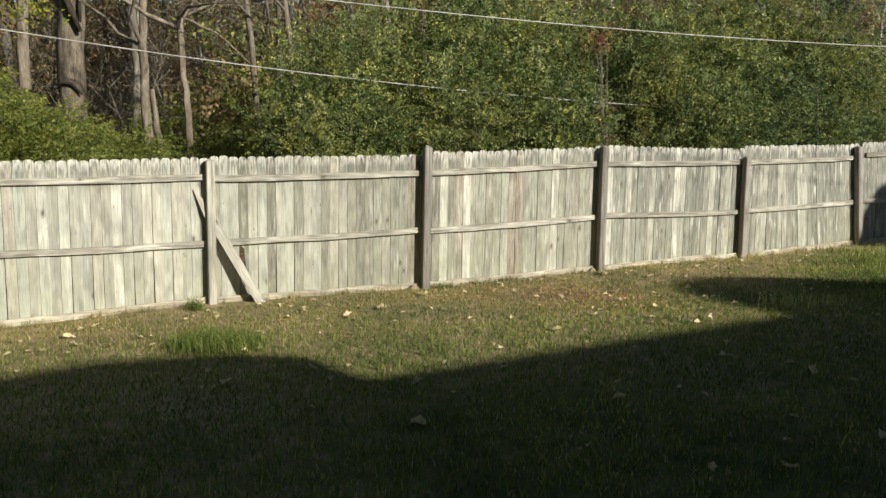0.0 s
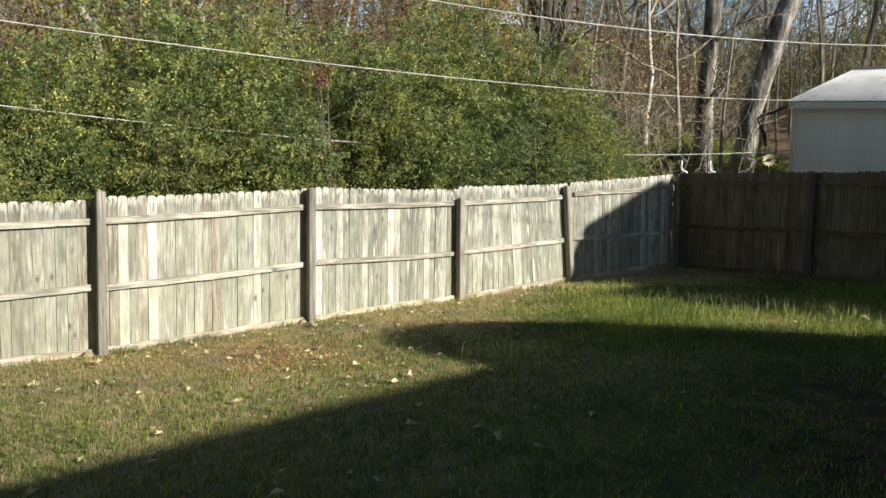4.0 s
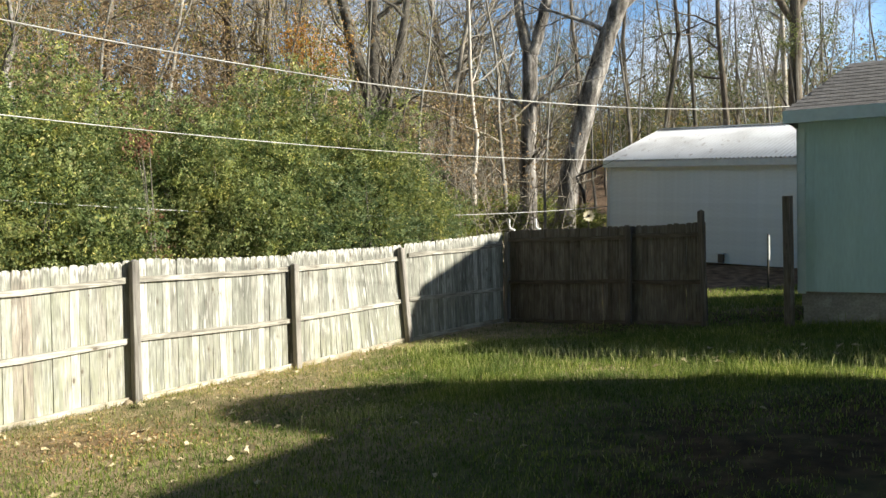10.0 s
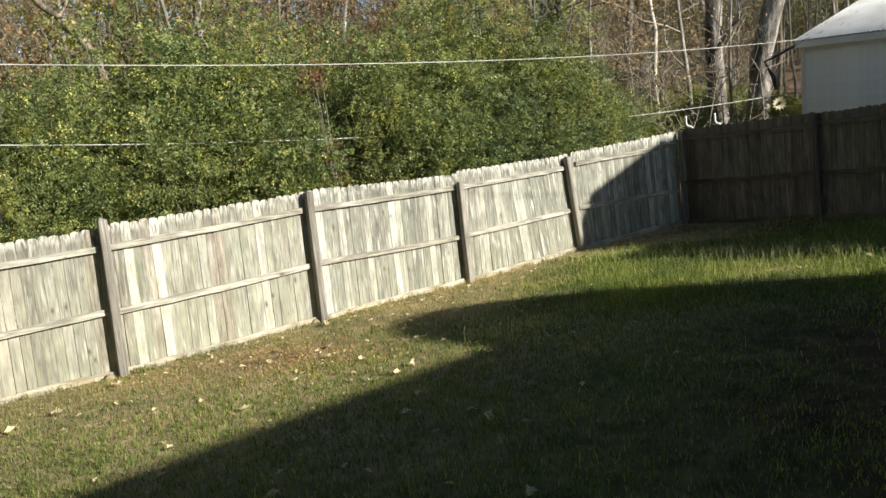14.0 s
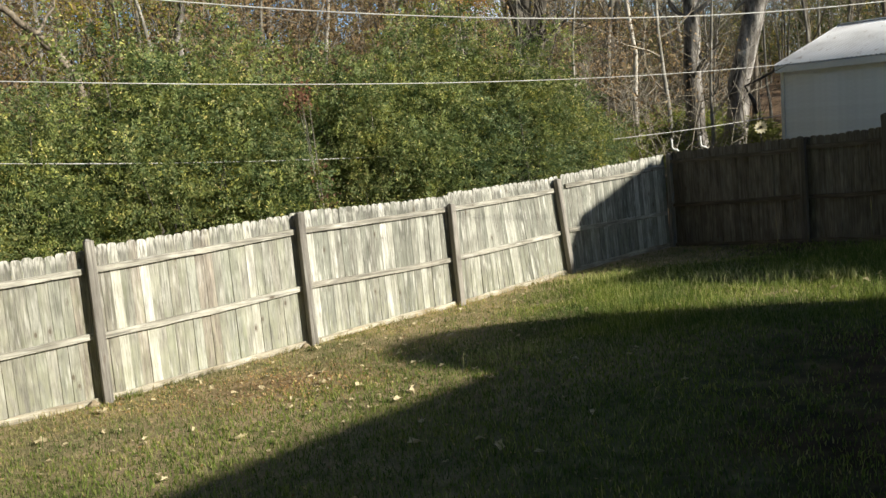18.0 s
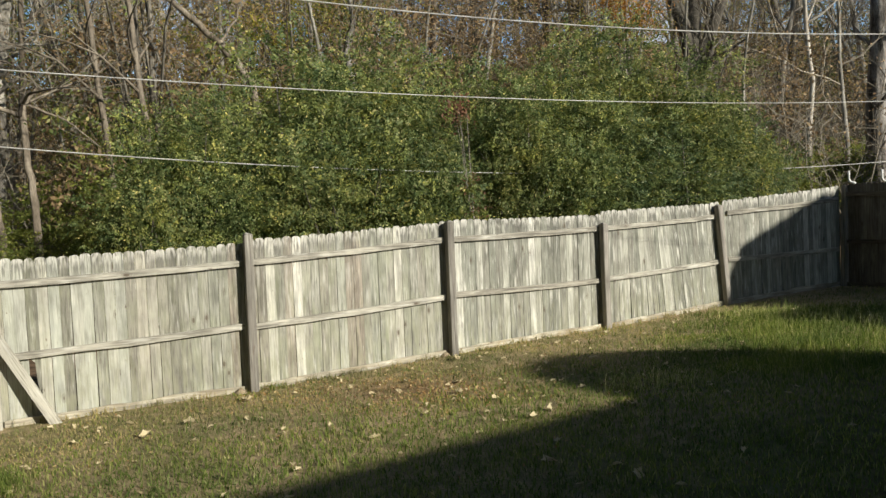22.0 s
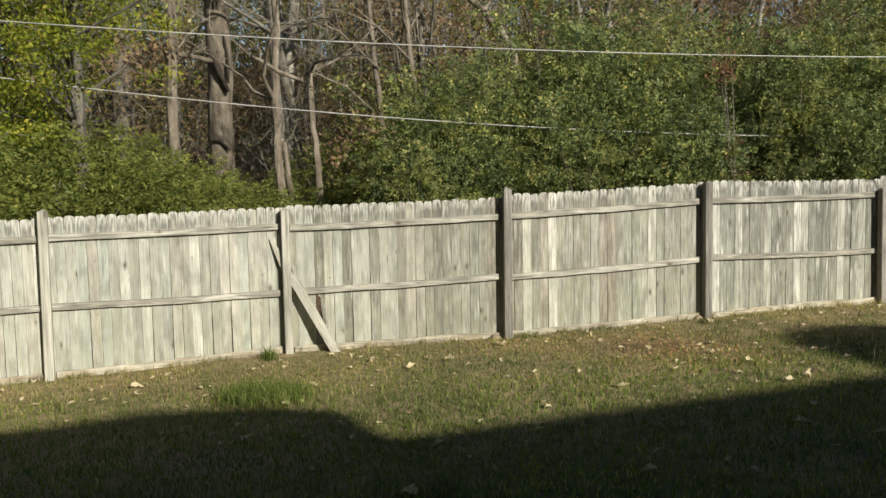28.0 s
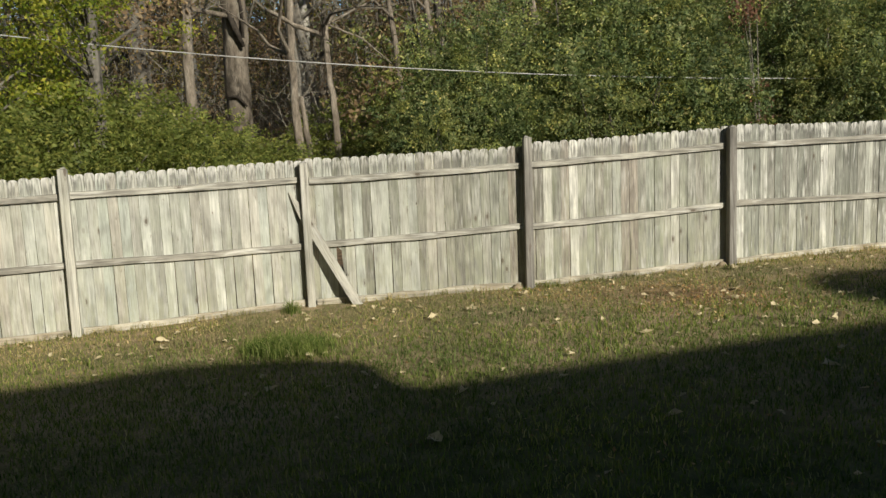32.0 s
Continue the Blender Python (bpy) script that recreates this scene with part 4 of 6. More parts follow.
def wire(a, b, sag, radius):
    a, b = Vector(a), Vector(b)
    pts = []
    for i in range(41):
        u = i / 40
        p = a.lerp(b, u)
        p.z -= 4 * sag * u * (1 - u)
        pts.append(p)
    s = Shape().tube(pts, [radius] * 41, 5)
    tagged(part("overhead_wire", s.mesh("overhead_wire", M_WIRE, True)), "pale overhead cable sagging across the yard", "cable", "overhead cables")


for w in WIRES:
    wire(*w)

# ---- shrubs and trees ----
def leaf_cloud(rng, centres, outward, per, size, spread):
    """Leaves in sprays: each centre gets a short twig's worth of folded leaves. Arrays of vertices and faces."""
    n = len(centres) * per
    c = np.repeat(centres, per, axis=0)
    o = np.repeat(outward, per, axis=0)
    along = np.tile(np.linspace(-1, 1, per), len(centres))[:, None]
    p = c + o * along * spread + rng.normal(0, spread * 0.45, (n, 3))
    face = o * 0.9 + rng.normal(0, 0.45, (n, 3)) + np.array([0, 0, 0.2])
    face /= np.linalg.norm(face, axis=1)[:, None]
    d = np.cross(face, rng.normal(0, 1, (n, 3)))
    d /= np.linalg.norm(d, axis=1)[:, None]
    w = np.cross(face, d)
    ln = size * rng.uniform(0.65, 1.35, (n, 1))
    v = np.empty((n, 4, 3))
    v[:, 0] = p
    v[:, 1] = p + d * ln * 0.5 + w * ln * 0.24
    v[:, 2] = p + d * ln + np.cross(d, w) * ln * 0.15
    v[:, 3] = p + d * ln * 0.5 - w * ln * 0.24
    return v.reshape(-1, 3), n


def leaf_mesh(name, v, n, mat):
    me = bpy.data.meshes.new(name)
    me.vertices.add(len(v))
    me.vertices.foreach_set("co", v.astype(np.float32).ravel())
    me.loops.add(4 * n)
    me.loops.foreach_set("vertex_index", np.arange(4 * n, dtype=np.int32))
    me.polygons.add(n)
    me.polygons.foreach_set("loop_start", np.arange(0, 4 * n, 4, dtype=np.int32))
    me.polygons.foreach_set("loop_total", np.full(n, 4, dtype=np.int32))
    me.materials.append(mat)
    me.update(calc_edges=True)
    me.validate()
    return me


def lumpy_points(rng, n, lobes, inner=0.3):
    """Points near the skins of several overlapping lobes (x, y, z, rx, ry, rz), a share inside."""
    lobes = np.array(lobes)
    area = (lobes[:, 3] * lobes[:, 5]) ** 1.0
    which = rng.choice(len(lobes), n, p=area / area.sum())
    d = rng.normal(0, 1, (n, 3))
    d /= np.linalg.norm(d, axis=1)[:, None]
    r = np.where(rng.random(n) < inner, rng.uniform(0.35, 0.85, n), rng.normal(0.97, 0.09, n))[:, None]
    wob = 1 + 0.13 * np.sin(d[:, :1] * 7 + which[:, None]) * np.sin(d[:, 2:3] * 6 + 1.3 * which[:, None]) + 0.10 * np.sin(d[:, 1:2] * 13 + d[:, 2:3] * 11)
    p = lobes[which, :3] + d * r * wob * lobes[which, 3:]
    keep = p[:, 2] > 0.1
    return p[keep], d[keep]


def frond_cloud(rng, base, way, per, size, reach):
    """Arching shoots with leaves on both sides."""
    m = len(base)
    ln = reach * rng.uniform(0.5, 1.5, (m, 1, 1))
    u = np.linspace(0.1, 1.0, per)[None, :, None]
    p = base[:, None, :] + way[:, None, :] * ln * u + np.array([0, 0, -0.45]) * ln * u * u + rng.normal(0, 0.018, (m, per, 3))
    flat = rng.normal(0, 1, (m, 3))
    side = np.cross(way, flat)
    side /= np.linalg.norm(side, axis=1)[:, None]
    sgn = np.where(np.arange(per) % 2, 1.0, -1.0)[None, :, None]
    d = way[:, None, :] * 0.55 + side[:, None, :] * sgn * 0.85 + rng.normal(0, 0.28, (m, per, 3))
    d /= np.linalg.norm(d, axis=2)[:, :, None]
    up = np.cross(way, side)[:, None, :] + rng.normal(0, 0.35, (m, per, 3))
    w = np.cross(d, up)
    w /= np.linalg.norm(w, axis=2)[:, :, None]
    k = size * rng.uniform(0.65, 1.35, (m, per, 1)) * (1.1 - 0.35 * u)
    v = np.empty((m, per, 4, 3))
    v[:, :, 0] = p
    v[:, :, 1] = p + d * k * 0.5 + w * k * 0.23
    v[:, :, 2] = p + d * k - np.array([0, 0, 0.12]) * k
    v[:, :, 3] = p + d * k * 0.5 - w * k * 0.23
    return v.reshape(-1, 3), m * per


def shrub_meshes(seed, lobes, sprays, mat, size=0.08, per=14, spread=0.4, heads=40):
    """A shrub of many leafy shoots in uneven heads with gaps between them, on a few stems."""
    rng = np.random.default_rng(seed)
    hp = lumpy_points(rng, heads, lobes, 0.3)[0]
    heads = np.concatenate([hp, np.stack([rng.uniform(0.3, 0.8, len(hp))] * 3, 1)], axis=1)
    p, d = lumpy_points(rng, sprays, heads, 0.25)
    d = d * 0.8 + np.array([0, 0, 0.55]) + rng.normal(0, 0.35, d.shape)
    d /= np.linalg.norm(d, axis=1)[:, None]
    v, n = frond_cloud(rng, p, d, per, size, spread)
    s = Shape()
    rnd = random.Random(seed)
    for i in range(26):
        tip = Vector(hp[rnd.randrange(len(hp))])
        base = Vector((rnd.uniform(-0.5, 0.5), rnd.uniform(-0.5, 0.5), -0.2))
        mid = base.lerp(tip, 0.5) + Vector((rnd.uniform(-0.2, 0.2), rnd.uniform(-0.2, 0.2), 0.3))
        s.tube([base, mid, tip], [0.045, 0.03, 0.008], 5)
    return leaf_mesh("crown", v, n, mat), s.mesh("stem", M_BARK_DARK)


def place_plant(name, meshes, m, label, category, group=""):
    root = tagged(empty(name, m), label, category, group)
    tagged(part("crown", meshes[0], root), kind="stuff")
    part("trunk", meshes[1], root)
    return root


LOBES = [
    [(0, 0, 1.6, 1.5, 1.3, 1.7), (0.9, 0.2, 2.7, 1.0, 0.9, 1.2), (-0.9, -0.1, 2.2, 1.0, 1.0, 1.3), (0.1, 0.3, 3.6, 0.9, 0.8, 1.0)],
    [(0, 0, 1.3, 1.7, 1.3, 1.4), (-0.7, 0.2, 2.6, 1.1, 1.0, 1.1), (0.8, 0, 2.3, 1.0, 0.9, 1.0), (-1.3, 0.1, 1.3, 0.9, 0.9, 1.2)],
    [(0, 0, 1.9, 1.3, 1.2, 1.9), (0.6, 0.1, 3.4, 0.9, 0.9, 1.2), (-0.6, 0.2, 3.0, 0.8, 0.8, 1.1), (1.0, 0, 1.4, 1.0, 0.9, 1.3), (0.1, 0, 4.3, 0.6, 0.6, 0.8)],
]
SHRUBS = [shrub_meshes(11 + i, lb, 2800, (M_SHRUB, M_SHRUB_OLIVE, M_SHRUB_COOL)[i], 0.078, 15, 0.46) for i, lb in enumerate(LOBES)]
SHRUBS.append(shrub_meshes(15, LOBES[0], 2800, M_SHRUB_OLIVE, 0.075, 15, 0.5))
SHRUBS.append(shrub_meshes(16, LOBES[1], 2800, M_SHRUB, 0.08, 15, 0.54))
TOPS_OF = [4.6, 3.7, 5.1, 4.6, 3.7]


def polar(az, d):
    a = radians(az)
    x, y = d * math.sin(a), d * math.cos(a)
    return x, y, ground_z(x, y)


# (bearing, distance, kind, width, height of the top, turn)
HEDGE_FRONT = [(-38.6, 14.6, 1, 0.6, 2.6, 140), (-27, 15.0, 1, 0.8, 3.08, 250), (0.3, 19.0, 2, 0.55, 3.09, 30), (-15.0, 16.0, 3, 0.62, 3.12, 0), (-7.5, 17.0, 2, 0.7, 3.11, 75), (-10.0, 16.9, 0, 0.7, 3.37, 10), (-35.6, 14.2, 4, 0.65, 2.4, 20), (-31.3, 14.9, 4, 0.75, 2.62, 95), (-23.2, 15.4, 4, 0.8, 2.95, 180), (-20.6, 15.6, 2, 0.62, 2.81, 270), (-11.8, 16.6, 4, 0.8, 3.04, 310), (-4.0, 17.4, 2, 0.8, 3.07, 130)]
HEDGE = [(-36.4, 15.2, 0, 0.72, 3.5, 60), (-33.2, 15.6, 1, 0.95, 3.55, 200), (-29.5, 16.4, 0, 1.0, 4.57, 300), (-25.5, 17.2, 3, 1.05, 4.7, 15), (-21.0, 16.6, 1, 0.95, 3.91, 100), (-15.3, 17.0, 0, 0.8, 4.15, 220), (-12.6, 17.8, 3, 0.9, 4.35, 330), (-34.8, 16.6, 3, 0.8, 3.39, 310), (-21.2, 16.2, 0, 0.7, 3.6, 45)]
HEDGE_BACK = [(-9.5, 18.4, 3, 1.0, 4.75, 80), (-5.9, 18.8, 3, 1.05, 4.95, 170), (-2.4, 19.2, 3, 0.9, 4.16, 260), (-34.6, 18.5, 2, 1.0, 3.75, 10), (-23, 19.5, 0, 1.1, 4.74, 40), (-18, 19.5, 3, 1.0, 4.43, 90), (-11, 20.5, 1, 1.1, 4.78, 190), (-31.2, 18.0, 4, 1.0, 4.05, 350), (-6.8, 20.5, 4, 1.0, 4.75, 215)]
for az, d, k, sc, top, turn in HEDGE_FRONT + HEDGE + HEDGE_BACK:
    x, y, z = polar(az, d)
    place_plant("shrub", SHRUBS[k], pose(x, y, z, 0, 0, turn) @ Matrix.Diagonal((sc, sc, (top - z) / TOPS_OF[k], 1)), "dense olive-green shrub behind the fence" if k in (1, 3) else "dense blue-green shrub behind the fence" if k == 2 else "dense evergreen privet shrub with yellowing leaves behind the fence", "shrub", "shrubs behind the fence")


def branch(s, tw, rnd, p, d, length, r, depth, sides, bend=0.25, tips=None):
    """A limb that tapers and splits; thin ends go to the twig shape."""
    k = 5 if depth > 0 else 3
    pts, rad = [p.copy()], [r]
    dirn = d.copy()
    for i in range(k):
        dirn = (dirn + Vector((rnd.gauss(0, bend), rnd.gauss(0, bend), rnd.gauss(0.04, bend * 0.7)))).normalized()
        pts.append(pts[-1] + dirn * length / k)
        rad.append(r * (1 - 0.75 * (i + 1) / k))
    (s if r > 0.03 else tw).tube(pts, rad, sides if r > 0.03 else 3, False)
    if depth == 0:
        if tips is not None:
            tips.append((pts[-1], dirn))
        return
    for i in range(rnd.randint(3, 5)):
        j = rnd.randint(2, k)
        a = rnd.uniform(0, 6.283)
        q = dirn.orthogonal().normalized()
        q = Matrix.Rotation(a, 3, dirn) @ q
        nd = (dirn * 0.75 + q * rnd.uniform(0.5, 0.95) + Vector((0, 0, 0.15))).normalized()
        branch(s, tw, rnd, pts[j], nd, length * rnd.uniform(0.45, 0.75), max(rad[j] * 0.7, 0.006), depth - 1, max(4, sides - 1), bend, tips)


def bare_tree(seed, height, r, mat, first=0.35, limbs=9, lean=0.0, depth=2):
    rnd = random.Random(seed)
    s, tw, tips = Shape(), Shape(), []
    k = 10
    pts, rad = [Vector((0, 0, -0.3))], [r * 1.35]
    d = Vector((lean, rnd.uniform(-0.05, 0.05), 1)).normalized()
    for i in range(k):
        d = (d + Vector((rnd.gauss(0, 0.085), rnd.gauss(0, 0.085), 0.03))).normalized()
        pts.append(pts[-1] + d * height / k)
        rad.append(r * (1 - 0.85 * (i + 1) / k))
    s.tube(pts, rad, 10, False)
    for i in range(limbs):
        u = first + (1 - first) * (i + rnd.random()) / limbs
        j = min(k - 1, int(u * k))
        p = pts[j].lerp(pts[j + 1], u * k - j)
        a = rnd.uniform(0, 6.283)
        up = rnd.uniform(0.35, 1.1)
        nd = Vector((math.cos(a), math.sin(a), up)).normalized()
        branch(s, tw, rnd, p, nd, height * rnd.uniform(0.16, 0.30) * (1.25 - 0.6 * u), max(0.012, rad[j] * 0.45), depth, 5, 0.2, tips)
    return s.mesh("trunk", mat, True), tw.mesh("crown", M_TWIG), tips


def place_tree(name, meshes, m, label, group=""):
    root = tagged(empty(name, m), label, "tree", group)
    part("trunk", meshes[0], root)
    tagged(part("crown", meshes[1], root), kind="stuff")
    return root


TALL = [bare_tree(21 + i, 19 + i, 0.17 + 0.03 * i, M_BARK_MID if i % 2 else M_BARK_DARK, 0.28, 18, 0.03 * (i - 1.5)) for i in range(4)]
THIN = [bare_tree(41 + i, 10 + i, 0.055 + 0.012 * i, M_BARK_MID if i else M_BARK_DARK, 0.2, 9, 0.08 * (i - 1), 2) for i in range(3)]


def near_building(x, y):
    return x > 3.5 and 10 < y < 34 and x < 18


rnd = random.Random(5)
for i in range(150):
    az = rnd.uniform(-68, 36)
    d = 26 + 70 * rnd.random() ** 0.8
    x, y, z = polar(az, d)
    if near_building(x, y) or (az > 9 and d < 38) or (az > 3 and i % 3 == 0):
        continue
    slim = az > 3
    place_tree("bare_tree", THIN[rnd.randrange(3)] if slim and i % 2 else TALL[rnd.randrange(4)], pose(x, y, z, 0, 0, rnd.uniform(0, 360)) @ Matrix.Scale(rnd.uniform(0.6, 0.95) if slim and i % 2 == 0 else rnd.uniform(1.2, 1.7) if slim else rnd.uniform(0.75, 1.2), 4), "tall bare grey-brown woodland tree", "woodland trees")
for i in range(70):
    az = rnd.uniform(-68, 12)
    d = rnd.uniform(22, 48)
    x, y, z = polar(az, d)
    if near_building(x, y):
        continue
    place_tree("sapling", THIN[rnd.randrange(3)], pose(x, y, z, 0, 0, rnd.uniform(0, 360)) @ Matrix.Scale(rnd.uniform(0.7, 1.2), 4), "thin bare woodland sapling", "woodland saplings")


ft = random.Random(88)
for i in range(64):
    az, d = ft.uniform(-1, 30), ft.uniform(40, 66)
    x, y, z = polar(az, d)
    if near_building(x, y):
        continue
    place_tree("sapling", THIN[i % 3], pose(x, y, z, 0, 0, ft.uniform(0, 360)) @ Matrix.Diagonal((1.0, 1.0, ft.uniform(0.9, 1.4), 1)), "thin bare woodland sapling", "woodland saplings")


def limb_tree(name, base, stems, mat, label, seed, twig_depth=2, boughs=5, snags=()):
    """A particular tree: stems are lists of (offset x, y, height, radius) from the base; snags are dark broken limbs."""
    rnd = random.Random(seed)
    s, tw = Shape(), Shape()
    for stem in stems:
        pts = [Vector(p[:3]) for p in stem]
        fine, rad = [], []
        for i in range(len(pts) - 1):
            for j in range(4):
                u = j / 4
                fine.append(pts[i].lerp(pts[i + 1], u) + Vector((rnd.gauss(0, 0.02), rnd.gauss(0, 0.02), 0)))
                rad.append((stem[i][3] * (1 - u) + stem[i + 1][3] * u) * rnd.uniform(0.95, 1.06))
        fine.append(pts[-1])
        rad.append(stem[-1][3])
        s.tube(fine, rad, 12, True)
        for i in range(boughs):
            j = rnd.randrange(len(fine) // 2, len(fine))
            a = rnd.uniform(0, 6.283)
            branch(s, tw, rnd, fine[j], Vector((math.cos(a), math.sin(a), rnd.uniform(0.3, 1))).normalized(), rnd.uniform(1.5, 3.5), min(0.09, rad[j] * 0.5), twig_depth, 6)
    root = tagged(empty(name, Matrix.Translation(base)), label, "tree")
    part("trunk", s.mesh("trunk", mat, True), root)
    tagged(part("crown", tw.mesh("crown", M_TWIG), root), kind="stuff")
    for snag in snags:
        part("limb", Shape().tube([p[:3] for p in snag], [p[3] for p in snag], 8).mesh("limb", M_BARK_BLACKISH, True), root, "near-black broken limb")


# two large pale trunks behind the corner of the fence
x, y, z = polar(7.4, 31.4)
limb_tree("forked_tree", (x, y, z), [[(0.02, 0.02, -0.40, 0.377), (0.00, -0.13, 2.94, 0.304), (0.09, -0.39, 7.02, 0.283)], [(0.09, -0.38, 6.81, 0.23), (-0.22, -0.36, 8.37, 0.188), (-0.71, -0.42, 12.34, 0.136), (-1.09, -0.48, 16.52, 0.0523)], [(0.09, -0.38, 6.81, 0.23), (0.38, -0.43, 7.66, 0.209), (0.73, -0.54, 9.03, 0.199), (0.92, -0.77, 13.44, 0.126), (0.86, -0.95, 17.61, 0.0523)]], M_BARK_PALE, "tall forked tree with pale sunlit grey bark", 71)
x, y, z = polar(9.5, 30)
limb_tree("leaning_tree", (x, y, z), [[(0.02, 0.02, -0.4, 0.39), (0.35, -0.21, 2.61, 0.34), (1.04, -0.5, 5.33, 0.33), (1.57, -0.69, 7.05, 0.31), (2.06, -0.85, 8.46, 0.28), (2.42, -1.0, 12.07, 0.2), (2.56, -1.17, 16.08, 0.07)], [(1.08, -0.51, 5.43, 0.08), (0.7, -0.42, 5.2, 0.055), (0.3, -0.3, 4.95, 0.03)], [(1.98, -0.83, 8.06, 0.16), (2.75, -0.76, 8.79, 0.1), (3.75, -0.67, 8.94, 0.04)]], M_BARK_PALE, "leaning tree with pale sunlit bark behind the fence corner", 72)
x, y, z = polar(3.8, 28)
limb_tree("slender_tree", (x, y, z), [[(0.01, 0.01, -0.3, 0.1), (-0.04, -0.09, 2.2, 0.085), (0.03, -0.17, 4.2, 0.075), (-0.16, -0.27, 6.49, 0.06), (-0.09, -0.46, 11.0, 0.02)]], M_BIRCH, "slender pale winding tree trunk", 73)
x, y, z = polar(24.0, 44)
limb_tree("white_tree", (x, y, z), [[(0.01, 0.01, -0.3, 0.16), (-0.11, -0.17, 4.0, 0.14), (-0.36, -0.37, 8.99, 0.11), (-0.4, -0.62, 14.98, 0.04)]], M_BIRCH, "slim white-barked tree beyond the garage", 80)
# the large trunk and the broken saplings at the other end
x, y, z = polar(-51.8, 25)
limb_tree("broad_tree", (x, y, z), [[(0.02, 0.02, -0.4, 0.44), (-0.03, -0.02, 3.0, 0.36), (-0.02, -0.03, 6.0, 0.34), (-0.08, -0.04, 10.01, 0.3), (-0.16, -0.1, 15.01, 0.17)], [(0.3, -0.27, 4.97 - z, 0.075), (-0.02, -0.68, 5.08 - z, 0.07), (-0.42, -1.22, 5.2 - z, 0.05), (-0.9, -1.9, 5.5 - z, 0.02)]], M_BARK, "broad grey tree trunk in the woods", 74, 2, 5, [[(0.2, -0.36, 5.1 - z, 0.085), (0.36, -0.3, 4.7 - z, 0.095), (0.45, -0.1, 4.15 - z, 0.06)], [(0.42, -0.16, 5.75 - z, 0.03), (0.46, -0.1, 5.2 - z, 0.045), (0.45, -0.1, 4.4 - z, 0.05)], [(0.05, -0.45, 2.8 - z, 0.035), (0.28, -0.3, 2.78 - z, 0.05), (0.43, -0.1, 2.5 - z, 0.03)]])
x, y, z = polar(-47.6, 20)
limb_tree("broken_tree", (x, y, z), [[(0.1, -0.24, -0.3, 0.14), (0.03, -0.28, 1.5 - z, 0.11), (-0.02, -0.33, 3.44 - z, 0.09), (0.03, -0.28, 5.09 - z, 0.085), (-0.1, -0.35, 9.49, 0.03)], [(0.26, -0.12, -0.26, 0.09), (0.2, -0.16, 1.4 - z, 0.075), (0.12, -0.22, 2.5 - z, 0.05)], [(0.7, 0.42, -0.26, 0.085), (0.62, 0.36, 1.76 - z, 0.08), (0.58, 0.3, 2.8 - z, 0.075), (0.54, 0.27, 4.1 - z, 0.065)], [(0.5, 0.22, 3.86 - z, 0.05), (0.1, -0.25, 4.12 - z, 0.05), (-0.34, -0.70, 4.47 - z, 0.04)], [(0.55, 0.28, 4.05 - z, 0.04), (0.72, 0.5, 4.45 - z, 0.03), (0.85, 0.6, 4.42 - z, 0.03)], [(0.6, 0.32, 4.1 - z, 0.03), (1.1, 0.85, 3.8 - z, 0.02), (1.6, 1.3, 3.2 - z, 0.01)]], M_BARK, "broken grey-brown sapling stems with bare limbs", 75, 2, 2, [[(0.52, 0.22, 3.85 - z, 0.05), (0.56, 0.25, 4.2 - z, 0.055), (0.66, 0.38, 4.4 - z, 0.035)]])
x, y, z = polar(-54.8, 22)
limb_tree("pale_tree", (x, y, z), [[(0.12, -0.16, -0.3, 0.17), (0.13, -0.15, 2.87 - z, 0.13), (0.17, -0.10, 5.3 - z, 0.12), (0.1, -0.2, 11.98, 0.06)]], M_BARK, "pale mottled tree trunk in the woods", 76)
x, y, z = polar(-31.2, 22)
limb_tree("arching_tree", (x, y, z), [[(0.01, 0.01, -0.3, 0.13), (-0.16, -0.17, 3.99, 0.11), (-0.31, -0.22, 5.29, 0.1), (-0.95, -0.61, 6.25, 0.09), (-1.48, -0.99, 6.86, 0.08), (-2.94, -1.95, 8.42, 0.04)]], M_BARK, "arching pale bare tree above the shrubs", 77, 2, 3)
x, y, z = polar(-25.1, 23)
limb_tree("bent_tree", (x, y, z), [[(0.16, 0.01, -0.29, 0.1), (-0.11, -0.22, 5.2, 0.085), (-0.24, -0.25, 5.99, 0.085), (-0.02, -0.18, 6.8, 0.07), (-0.24, -0.25, 8.49, 0.03)]], M_BARK_PALE, "pale bent tree stem above the shrubs", 82, 1, 2)
for az, d in ((-40.8, 20.5), (-38.35, 20.0)):
    x, y, z = polar(az, d)
    limb_tree("slim_tree", (x, y, z), [[(0.06, 0.01, -0.3, 0.085), (-0.07, -0.12, 3.0, 0.075), (-0.22, -0.23, 5.49, 0.065), (-0.43, -0.39, 9.48, 0.03)]], M_BARK, "slim straight pale tree behind the shrubs", 83 + int(d), 2, 4)


